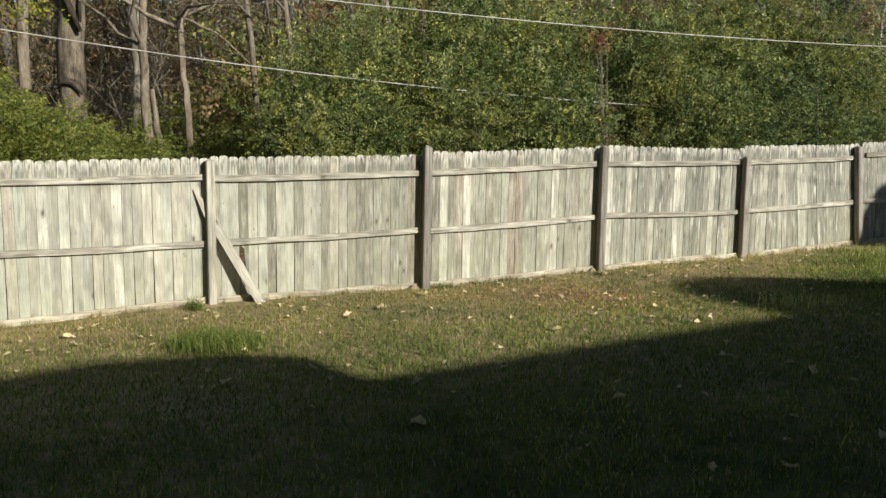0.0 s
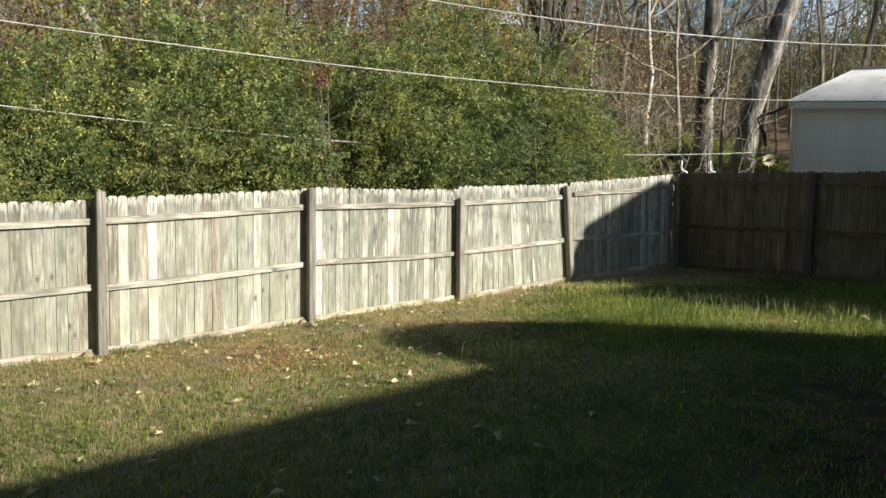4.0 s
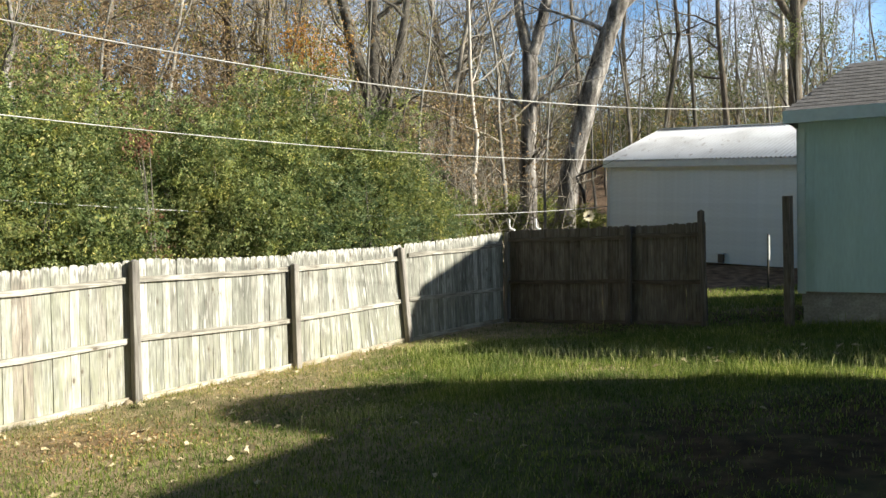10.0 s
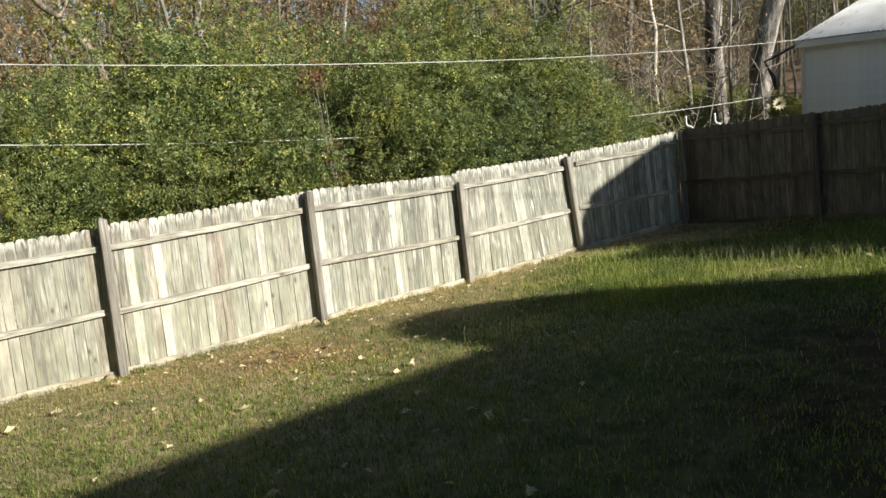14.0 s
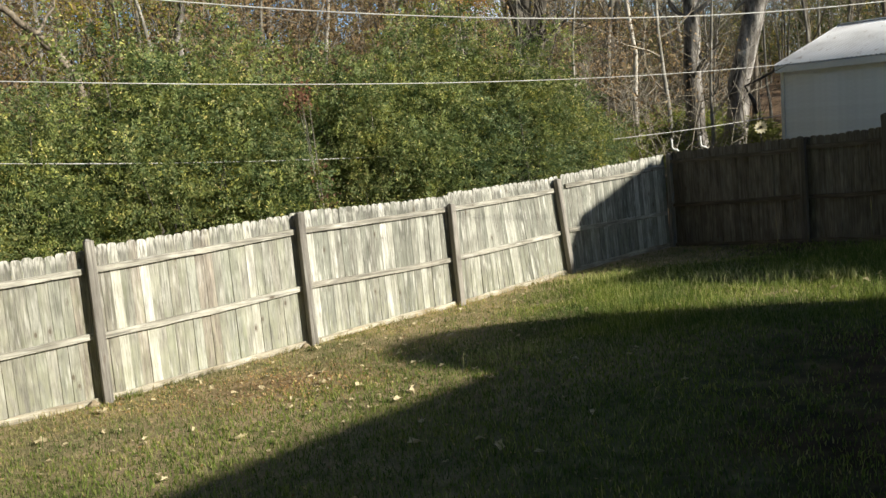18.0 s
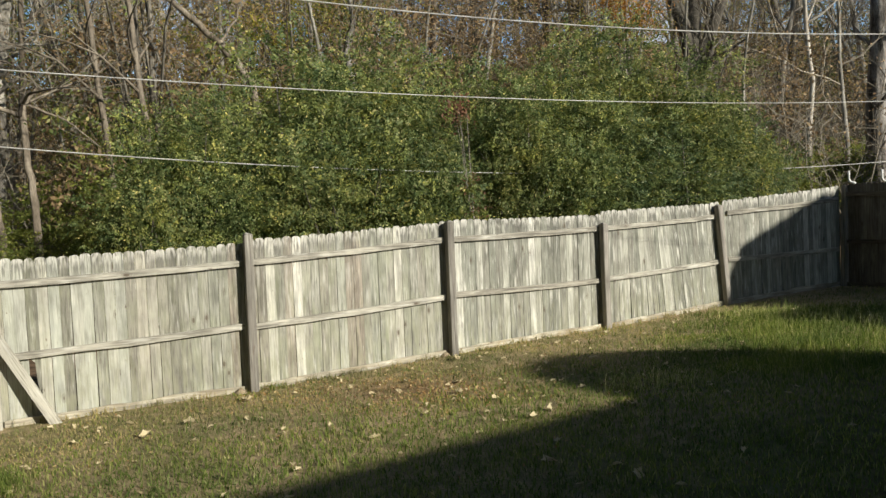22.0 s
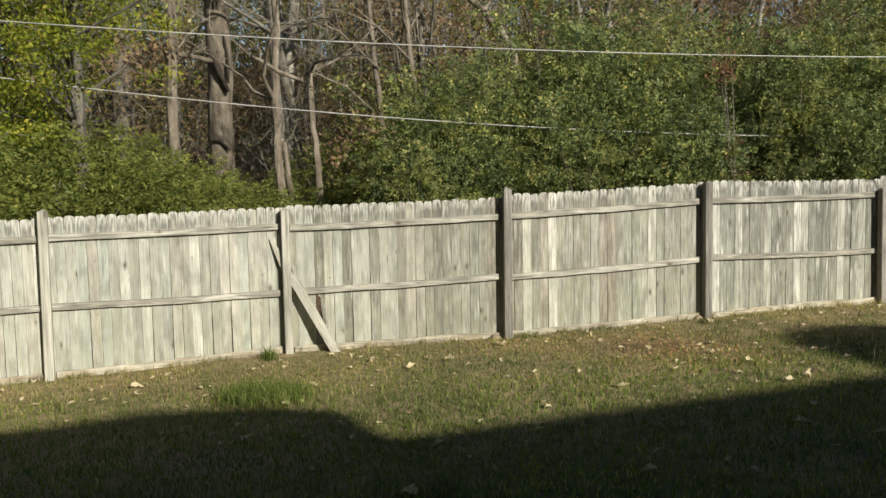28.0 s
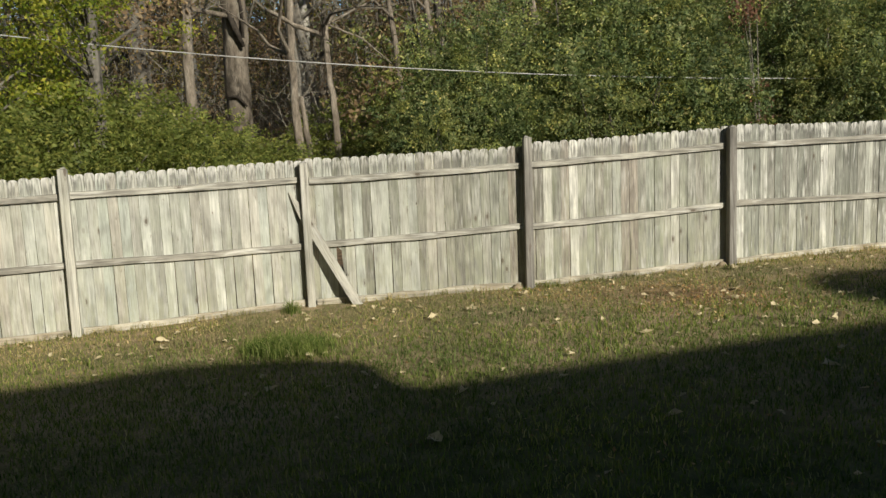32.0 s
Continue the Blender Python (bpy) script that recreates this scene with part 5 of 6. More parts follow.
def brush_mesh(seed, stems=38, width=2.2, height=4.5):
    """A thicket of thin stems with side twigs."""
    rnd = random.Random(seed)
    tw = Shape()
    for i in range(stems):
        p = Vector((rnd.uniform(-width, width), rnd.uniform(-width, width), 0))
        h = height * rnd.uniform(0.4, 1.1)
        d = Vector((rnd.gauss(0, 0.2), rnd.gauss(0, 0.2), 1)).normalized()
        pts = [p]
        for j in range(4):
            d = (d + Vector((rnd.gauss(0, 0.17), rnd.gauss(0, 0.17), 0))).normalized()
            pts.append(pts[-1] + d * h / 4)
        tw.tube(pts, [0.022, 0.018, 0.014, 0.01, 0.005], 3, False)
        for j in range(7):
            q = pts[rnd.randint(1, 4)].lerp(pts[rnd.randint(1, 3)], rnd.random() * 0.5)
            e = Vector((rnd.gauss(0, 1), rnd.gauss(0, 1), rnd.uniform(0, 1))).normalized()
            r1 = q + e * rnd.uniform(0.3, 0.8)
            tw.tube([q, r1, r1 + (e + Vector((rnd.gauss(0, 0.4), rnd.gauss(0, 0.4), 0.3))) * rnd.uniform(0.2, 0.5)], [0.009, 0.007, 0.004], 3, False)
    return tw.mesh("crown", M_TWIG)


def withered_leaves(seed, mat, n=160, width=2.4, height=5.0, size=0.11, per=6):
    """Loose uneven clusters of leaves with bare air between them."""
    rng = np.random.default_rng(seed)
    k = max(6, n // 9)
    tip = np.stack([rng.normal(0, width * 0.55, k), rng.normal(0, width * 0.55, k), rng.uniform(0.25, 1, k) * height], axis=1)
    c = tip[rng.integers(0, k, n)] + rng.normal(0, 1, (n, 3)) * np.array([0.55, 0.55, 0.35])
    o = rng.normal(0, 1, (n, 3))
    o /= np.linalg.norm(o, axis=1)[:, None]
    v, m = leaf_cloud(rng, c, o, per, size, 0.3)
    return leaf_mesh("leaf_cover", v, m, mat)


BRUSH = [(brush_mesh(81 + i), withered_leaves(91 + i, M_BROWN)) for i in range(3)]
for i in range(90):
    az = rnd.uniform(-68, 12)
    d = rnd.uniform(21, 60)
    x, y, z = polar(az, d)
    if near_building(x, y):
        continue
    k = rnd.randrange(3)
    if az > 5 and d < 34:
        continue
    root = tagged(empty("thicket", pose(x, y, z - 0.1, 0, 0, rnd.uniform(0, 360)) @ Matrix.Scale(rnd.uniform(0.8, 1.5), 4)), "bare brown thicket with withered leaves on the slope", "thicket", "woodland thickets")
    tagged(part("crown", BRUSH[k][0], root), kind="stuff")
    tagged(part("leaf_cover", BRUSH[k][1], root), kind="stuff")

# green undergrowth and yellowing trees at the far end of the fence
UNDER = shrub_meshes(31, LOBES[1], 1050, leaf_material("undergrowth_leaf", [(0.0, (0.13, 0.165, 0.045)), (0.6, (0.225, 0.265, 0.075)), (1.0, (0.38, 0.37, 0.12))], 0.55), 0.105, 11, 0.5)
LOW_GROWTH = [(-56.8, 15, 0.8, 1.94, 220), (-54, 16, 0.75, 1.78, 300), (-51.5, 16.5, 0.7, 1.61, 40), (-49, 17, 0.65, 1.45, 111), (2.2, 23, 0.6, 2.49, 15), (5.2, 26, 0.7, 2.77, 95), (11.0, 28, 0.6, 2.55, 190), (1.2, 27, 0.7, 3.14, 290), (3.6, 31, 0.9, 3.3, 60), (6.3, 33.5, 0.95, 3.4, 140), (8.6, 33, 0.85, 3.2, 230), (10.7, 33.5, 0.8, 2.5, 320)]
TALL_GROWTH = [(-66, 14.5, 0.9, 2.32, 0), (-62.5, 15, 0.9, 2.46, 70), (-59.5, 16, 0.9, 2.29, 150), (-57.5, 20.5, 1.1, 2.67, 200), (-62, 21, 1.3, 3.27, 280), (-42.6, 20, 0.6, 1.75, 130), (-53.2, 21, 0.8, 2.15, 10), (-46, 23, 1.0, 2.41, 60), (-68, 18, 1.1, 3.02, 33), (-39.5, 22, 1.0, 3.75, 250)]
for az, d, sc, top, turn in LOW_GROWTH + TALL_GROWTH:
    x, y, z = polar(az, d)
    place_plant("undergrowth", UNDER, pose(x, y, z, 0, 0, turn) @ Matrix.Diagonal((sc, sc, (top - z) / 3.7, 1)), "green tangled undergrowth shrub below the trees", "shrub", "undergrowth shrubs")

# thin understorey trees with scattered autumn leaves
HAZE = [withered_leaves(130 + i, m, 520, 2.4, 8.5, 0.07, 8) for i, m in enumerate((M_BROWN, M_GOLD, M_YELLOW, M_PINE, M_BROWN, M_GOLD))]
HAZE += [withered_leaves(137 + i, m, 620, 2.6, 8.5, 0.042, 13) for i, m in enumerate((M_FARTWIG, M_PINE))]
hz = random.Random(77)
for i in range(130):
    far = i % 5 == 3
    az = hz.uniform(8, 31) if far else hz.uniform(-66, 3)
    d = hz.uniform(40, 66) if far else hz.uniform(23, 52)
    x, y, z = polar(az, d)
    if near_building(x, y) or (-60 < az < -45 and d < 30) or (-4 < az < 9 and d < 42):
        continue
    root = tagged(empty("understorey_tree", pose(x, y, z, 0, 0, hz.uniform(0, 360)) @ Matrix.Scale(hz.uniform(0.6, 0.95) if far else hz.uniform(0.8, 1.5), 4)), "thin understorey tree with scattered autumn leaves", "tree", "understorey trees")
    part("trunk", THIN[i % 3][0], root)
    tagged(part("crown", HAZE[hz.choice((6, 7, 7, 6)) if far else hz.randrange(6)], root), kind="stuff")


def leafy_tree(name, seed, az, d, height, spread, n, mat, label, size=0.12, low=0.45, thick=1.0):
    rng = np.random.default_rng(seed)
    rnd = random.Random(seed)
    lobes = [(rnd.uniform(-spread, spread), rnd.uniform(-spread, spread), height * rnd.uniform(low, 1.0), spread * 0.6, spread * 0.6, spread * 0.4) for i in range(9)]
    p, o = lumpy_points(rng, n, lobes, 0.5)
    v, k = leaf_cloud(rng, p, o, 10, size, 0.25)
    s = Shape()
    s.tube([(0, 0, -0.3), (0.1, 0, height * 0.4), (0, 0.1, height * 0.95)], [0.13 * thick, 0.1 * thick, 0.03 * thick], 7)
    for lb in lobes:
        s.tube([(0.08, 0, height * 0.35), (lb[0] * 0.5, lb[1] * 0.5, lb[2] * 0.85), lb[:3]], [0.05 * thick, 0.035 * thick, 0.01 * thick], 5)
    x, y, z = polar(az, d)
    place_plant(name, (leaf_mesh("crown", v, k, mat), s.mesh("trunk", M_BARK_DARK)), Matrix.Translation((x, y, z)), label, "tree")


def layered_tree(name, seed, az, d, low, high, reach, fans, mat, label, size):
    """A tree whose leaves hang in flat drooping sprays, one over the other."""
    rng = np.random.default_rng(seed)
    rnd = random.Random(seed)
    s, lobes = Shape(), []
    s.tube([(0, 0, -0.3), (0.1, 0, high * 0.5), (0, 0.1, high)], [0.15, 0.11, 0.03], 7)
    for i in range(fans):
        a, u = rnd.uniform(0, 6.283), (i + rnd.random()) / fans
        r = reach * (1.0 - 0.45 * u) * rnd.uniform(0.35, 1.0)
        z = low + (high - low) * u
        lobes.append((r * math.cos(a), r * math.sin(a), z, rnd.uniform(0.45, 0.8), rnd.uniform(0.45, 0.8), rnd.uniform(0.14, 0.28)))
        s.tube([(0.05, 0, z - 0.5), (r * 0.6 * math.cos(a), r * 0.6 * math.sin(a), z + 0.15), (r * math.cos(a), r * math.sin(a), z)], [0.03, 0.02, 0.006], 4)
    p, o = lumpy_points(rng, fans * 34, lobes, 0.6)
    o = o * 0.5 + np.array([0, 0, -0.5])
    v, k = leaf_cloud(rng, p, o, 9, size, 0.2)
    x, y, z = polar(az, d)
    place_plant(name, (leaf_mesh("crown", v, k, mat), s.mesh("trunk", M_BARK_DARK)), Matrix.Translation((x, y, z)), label, "tree")


layered_tree("yellowing_tree", 61, -60.8, 16.5, 3.6, 8.4, 2.2, 56, M_SUNNY, "tree with yellow-green drooping autumn leaves", 0.085)
layered_tree("yellowing_tree", 62, -68, 15.5, 2.6, 8.8, 2.4, 44, M_SUNNY, "tree with yellow-green drooping autumn leaves", 0.085)
leafy_tree("orange_tree", 63, -7.3, 23, 7.3, 0.85, 230, M_ORANGE, "young tree with thin orange autumn leaves", 0.085, 0.6)
leafy_tree("russet_tree", 64, -18, 34, 8.0, 3.2, 420, M_BROWN, "russet withered tree on the slope", 0.13)
leafy_tree("russet_tree", 65, -24, 38, 10.0, 3.0, 400, M_BROWN, "russet withered tree on the slope", 0.13)
leafy_tree("golden_tree", 66, -47, 36, 13.0, 2.6, 420, M_YELLOW, "tall tree with sparse golden leaves", 0.13)
for i, (az, d, h) in enumerate(((17, 58, 11), (21, 50, 12), (10.5, 64, 11), (26, 55, 13), (1.5, 70, 13))):
    leafy_tree("pine_tree", 110 + i, az, d, h, 2.8, 420, M_PINE, "far green-gold pine among the bare trees", 0.13, 0.3)

def pine_meshes(seed):
    """A young pine: tiers of drooping needle shoots round a straight stem."""
    rng = np.random.default_rng(seed)
    base, way = [], []
    s = Shape().tube([(0, 0, -0.2), (0.05, 0, 4.5), (0, 0, 9.0)], [0.12, 0.08, 0.02], 6)
    for i in range(46):
        z = 2.0 + 6.8 * i / 46
        a = rng.uniform(0, 6.283)
        r = (1 - (z - 1.5) / 8.2) * 2.0 * rng.uniform(0.6, 1.1)
        tip = np.array([r * math.cos(a), r * math.sin(a), z - 0.1 * r])
        s.tube([(0, 0, z - 0.3), tuple(tip)], [0.03, 0.008], 4, False)
        for u in np.linspace(0.25, 1.0, 7):
            base.append(np.array([0, 0, z - 0.3]) * (1 - u) + tip * u)
            way.append(np.array([math.cos(a), math.sin(a), 0.3]) + rng.normal(0, 0.5, 3))
    base, way = np.array(base), np.array(way)
    way /= np.linalg.norm(way, axis=1)[:, None]
    v, n = frond_cloud(rng, base, way, 9, 0.2, 0.5)
    return leaf_mesh("crown", v, n, M_PINE), s.mesh("trunk", M_BARK_DARK)


PINES = [pine_meshes(401), pine_meshes(402)]
HAZE_LOW = [withered_leaves(411 + i, m, 200, 2.4, 4.5, 0.10, 6) for i, m in enumerate((M_BROWN, M_PINE, M_GOLD))]


def far_woods():
    """The wooded ridge far behind: trunks, twigs and withered leaves too small to tell apart."""
    rng = np.random.default_rng(55)
    n = 14500
    az = np.radians(rng.uniform(-72, 34, n))
    d = rng.uniform(58, 96, n)
    x, y = d * np.sin(az), d * np.cos(az)
    g = np.array([ground_z(a, c) for a, c in zip(x, y)])
    open_sky = np.clip((np.degrees(az) + 4) / 10, 0, 1)
    z = g + rng.uniform(0.5, 1, n) * rng.uniform(1, 18, n) * (1 - 0.62 * open_sky)
    low = (open_sky > 0.5) & (rng.random(n) < 0.7)
    z = np.where(low, g + rng.uniform(0, 8.5, n), z)
    keep = rng.random(n) < 1 - 0.2 * open_sky
    thin_top = (np.degrees(az) < -36) & (np.degrees(np.arctan2(z - 1.65, d)) > 11.3)
    keep &= ~thin_top | (rng.random(n) < 0.35)
    c = np.stack([x, y, z], 1)[keep]
    o = rng.normal(0, 1, c.shape)
    o /= np.linalg.norm(o, axis=1)[:, None]
    which = rng.integers(0, 3, len(c)) + np.where(low[keep] & (rng.random(len(c)) < 0.45), 3, 0)
    which = np.minimum(which, 3)
    # pines close the ridge to the east with an uneven top
    n = 10500
    az, d = rng.uniform(0.5, 35, n), rng.uniform(64, 96, n)
    x, y = d * np.sin(np.radians(az)), d * np.cos(np.radians(az))
    g = np.array([ground_z(a, b) for a, b in zip(x, y)])
    crest = 7.9 + 1.1 * np.sin(az * 1.9 + 0.6) + 0.8 * np.sin(az * 4.3) + 0.5 * np.sin(az * 9.7 + 2)
    z = g + rng.random(n) ** 0.8 * np.maximum(1.0, 1.65 + d * np.tan(np.radians(crest)) - g)
    c = np.concatenate([c, np.stack([x, y, z], 1)])
    far = rng.normal(0, 1, (n, 3))
    o = np.concatenate([o, far / np.linalg.norm(far, axis=1)[:, None]])
    which = np.concatenate([which, rng.choice([1, 2, 3, 3], n)])
    for k, (mat, name) in enumerate(((M_BROWN, "brown"), (M_GOLD, "golden"), (M_FARTWIG, "grey"), (M_PINE, "green"))):
        v, m = leaf_cloud(rng, c[which == k], o[which == k], 8, 0.26, 1.1)
        tagged(part("far_woods", leaf_mesh("far_woods", v, m, mat)), "far %s autumn woods on the rising slope" % name, "woods", kind="stuff")


far_woods()

lw = random.Random(31)
for i in range(16):
    az, d = lw.uniform(1.5, 30), lw.uniform(36, 52)
    x, y, z = polar(az, d)
    if near_building(x, y):
        continue
    k = i % 3
    root = tagged(empty("thicket", pose(x, y, z - 0.1, 0, 0, lw.uniform(0, 360)) @ Matrix.Scale(lw.uniform(0.6, 1.0), 4)), "bare brown thicket with withered leaves on the slope", "thicket", "woodland thickets")
    tagged(part("crown", BRUSH[k][0], root), kind="stuff")
    tagged(part("leaf_cover", HAZE_LOW[k], root), kind="stuff")
for i in range(7):
    az, d = lw.uniform(2, 29), lw.uniform(48, 62)
    x, y, z = polar(az, d)
    place_plant("young_pine", PINES[i % 2], pose(x, y, z, 0, 0, lw.uniform(0, 360)) @ Matrix.Scale(lw.uniform(0.5, 0.8), 4), "young green pine below the bare trees", "tree", "young pines")

# sparse withered and yellowing crowns fill the woods behind
w = random.Random(9)
for i in range(44):
    az, d2 = (w.uniform(-64, -36), w.uniform(22, 40)) if i % 2 else (w.uniform(-64, -10), w.uniform(28, 52))
    if -61 < az < -43 and d2 < 33:
        d2 += 14
    leafy_tree("withered_tree", 200 + i, az, d2, w.uniform(7, 13), w.uniform(1.8, 3.0), 260, (M_BROWN, M_BROWN, M_YELLOW, M_SHRUB_OLIVE)[i % 4], "sparse-leaved autumn tree on the wooded slope", 0.14, 0.25)
# unseen leafy masses added behind the house to cut sky light on the yard
COARSE = shrub_meshes(19, LOBES[2], 420, M_SHRUB_OLIVE, 0.42, 12, 0.7)
for i in range(13):
    az, d2 = 152 + 8.5 * i, w.uniform(13.5, 17)
    x, y = d2 * math.sin(radians(az)), d2 * math.cos(radians(az))
    place_plant("sky_blocker", COARSE, pose(x, y, ground_z(x, y), 0, 0, 40 * i) @ Matrix.Diagonal((2.7, 2.7, 5.0, 1)), "unseen tall leafy mass behind the house that blocks sky light", "tree", "evergreens behind the house")
leafy_tree("red_sapling", 67, -18.0, 14.9, 3.6, 0.2, 70, leaf_material("red_leaf", [(0.0, (0.13, 0.06, 0.045)), (0.7, (0.22, 0.11, 0.08)), (1.0, (0.36, 0.2, 0.14))], 0.4), "thin sapling with dull red leaves among the shrubs", 0.075, 0.3, 0.16)
x, y, z = polar(-2.6, 28)
limb_tree("dark_tree", (x, y, z), [[(-0.19, 0.01, -0.31, 0.42), (-0.24, -0.15, 3.49, 0.36), (-0.21, -0.22, 5.19, 0.34)], [(-0.2, -0.21, 5.09, 0.26), (-0.9, -0.32, 7.56, 0.2), (-1.64, -0.26, 10.94, 0.12), (-2.0, -0.32, 14.93, 0.05)], [(-0.2, -0.21, 5.09, 0.22), (-0.18, -0.14, 8.2, 0.18), (-0.36, -0.28, 14.0, 0.07)], [(-0.1, -0.21, 5.0, 0.2), (0.62, -0.29, 6.92, 0.16), (1.12, -0.4, 9.54, 0.1), (1.38, -0.54, 13.05, 0.04)], [(0.17, -0.49, 4.59, 0.1), (0.32, -0.59, 5.7, 0.11)]], M_BARK_DARK, "dark many-stemmed tree above the shrubs", 78)
x, y, z = polar(24.5, 38)
limb_tree("ivied_tree", (x, y, z), [[(0.01, 0.01, -0.3, 0.3), (-0.1, -0.21, 5.0, 0.26), (-0.16, -0.37, 8.99, 0.22), (-0.04, -0.67, 16.0, 0.1)], [(-0.12, -0.33, 7.99, 0.15), (-2.04, -0.46, 10.92, 0.17), (-3.59, -0.62, 14.86, 0.06)], [(-0.14, -0.35, 8.49, 0.2), (1.46, -0.46, 11.06, 0.13), (2.64, -0.58, 14.1, 0.05)]], M_BARK, "broad tree hung with yellowing climbers", 79)
leafy_tree("climbing_ivy", 68, 24.5, 37.4, 11, 1.1, 420, M_PINE, "olive-green climber on a tall trunk", 0.08, 0.25)
for i, (az, d2, r) in enumerate(((-48.2, 24.5, 0.13), (-46.2, 27, 0.09), (-12.6, 34, 0.2), (-11.2, 36, 0.24), (-9.8, 33, 0.15), (-20, 30, 0.12), (-57.8, 30, 0.35), (14.2, 45, 0.12), (16.8, 44, 0.13), (18.8, 47, 0.11), (20.4, 43, 0.15), (11.0, 40, 0.10))):
    x, y, z = polar(az, d2)
    w = random.Random(300 + i)
    limb_tree("woodland_trunk", (x, y, z), [[(0, 0, -0.3, r * 1.3), (w.uniform(-0.3, 0.3), 0, 4, r), (w.uniform(-0.6, 0.6), 0, 9, r * 0.8), (w.uniform(-0.9, 0.9), 0, 16, r * 0.3)]], M_BARK if i % 3 else M_BARK_DARK, "straight woodland trunk standing above the shrubs", 300 + i, 2, 12)

# small things beyond the fence
M_PVC = mottled("white_plastic", [(0.4, (0.72, 0.72, 0.70)), (0.6, (0.80, 0.80, 0.78))], 4.0, 2.0, 0.4, 0.0, spec=0.5)
M_CREAM = mottled("cream_petal", [(0.3, (0.62, 0.52, 0.26)), (0.6, (0.80, 0.74, 0.56))], 22.0, 3.0, 0.7, 0.3, 0.01)
M_IRON = mottled("dark_iron", [(0.4, (0.04, 0.035, 0.03)), (0.6, (0.08, 0.07, 0.06))], 8.0, 3.0, 0.6, 0.2, 0.004)
for x, y in ((1.76, 16.85), (2.29, 16.79)):
    g = ground_z(x, y)
    root = tagged(empty("vent_pipe", Matrix.Translation((x, y, g))), "white plastic vent pipe with an elbow behind the fence", "pipe", "vent pipes")
    part("elbow", Shape().tube([(0, 0, 1.87 - g), (0.01, 0, 1.835 - g), (0.04, 0, 1.815 - g), (0.085, 0, 1.805 - g), (0.11, 0, 1.78 - g)], [0.023] * 5, 8).mesh("elbow", M_PVC, True), root)
    part("riser", Shape().tube([(0, 0, 1.86 - g), (0, 0, 1.94 - g), (0, 0, 2.02 - g)], [0.019] * 3, 8).mesh("riser", M_PVC, True), root)
    part("standpipe", Shape().tube([(0.115, 0, -0.1), (0.115, 0, 0.8), (0.112, 0, 1.785 - g)], [0.019] * 3, 8).mesh("standpipe", M_PVC, True), root)
x, y = 4.325, 21.49
g = ground_z(x, y)
root = tagged(empty("garden_spinner", Matrix.Translation((x, y, g))), "round cream flower-shaped ornament on a thin rod", "ornament")
part("rod", Shape().tube([(0, 0, -0.1), (0, 0, 2.04 - g)], [0.012, 0.012], 6).mesh("rod", M_IRON), root)
petal = mesh_of("petal", [(0, 0, 0.03), (0.035, -0.02, 0.10), (0, -0.03, 0.17), (-0.035, -0.02, 0.10), (0, 0.012, 0.10)], [(0, 1, 4), (1, 2, 4), (2, 3, 4), (3, 0, 4), (0, 3, 2, 1)], M_CREAM)
for i in range(12):
    part("petal", petal, root, at=Matrix.Translation((0, -0.03, 2.14 - g)) @ Matrix.Rotation(i * math.pi / 6, 4, "Y"))
part("hub", Shape().tube([(0, -0.07, 2.14 - g), (0, -0.02, 2.14 - g)], [0.03, 0.04], 10).mesh("hub", M_BARK_DARK), root)
root = tagged(empty("drooping_branch", Matrix.Translation((5.08, 23.3, 3.576))), "dark bent dead branch hanging from the garage eave", "branch")
part("stem", Shape().tube([(0.05, 0, 0.02), (-0.35, 0.08, -0.16), (-0.70, 0.14, -0.30), (-0.58, 0.12, -0.56), (-0.50, 0.11, -0.72), (-0.46, 0.1, -1.05)], [0.035, 0.035, 0.03, 0.04, 0.06, 0.035], 6).mesh("stem", M_IRON, True), root)
x, y = 7.316, 17.474
g = ground_z(x, y)
root = tagged(empty("marker_pole", Matrix.Translation((x, y, g))), "slim pole with a white upper sleeve before the garage", "pole")
part("pole", Shape().tube([(0, 0, -0.1), (0, 0, 1.62 - g)], [0.022, 0.018], 8).mesh("pole", M_IRON), root)
part("sleeve", Shape().tube([(0.012, -0.012, 1.08 - g), (0.012, -0.012, 1.60 - g)], [0.026, 0.024], 8).mesh("sleeve", M_PVC), root, "white plastic sleeve")
a, b = Vector((-9.435, 8.955, 5.906)), Vector((-11.454, 6.44, 3.768))
s = Shape().tube([a.lerp(b, i / 12) - Vector((0, 0, 0.10 * math.sin(math.pi * i / 12))) for i in range(13)], [0.017] * 13, 5)
tagged(part("dark_cable", s.mesh("dark_cable", M_IRON)), "dark cable hanging among the trees", "cable")

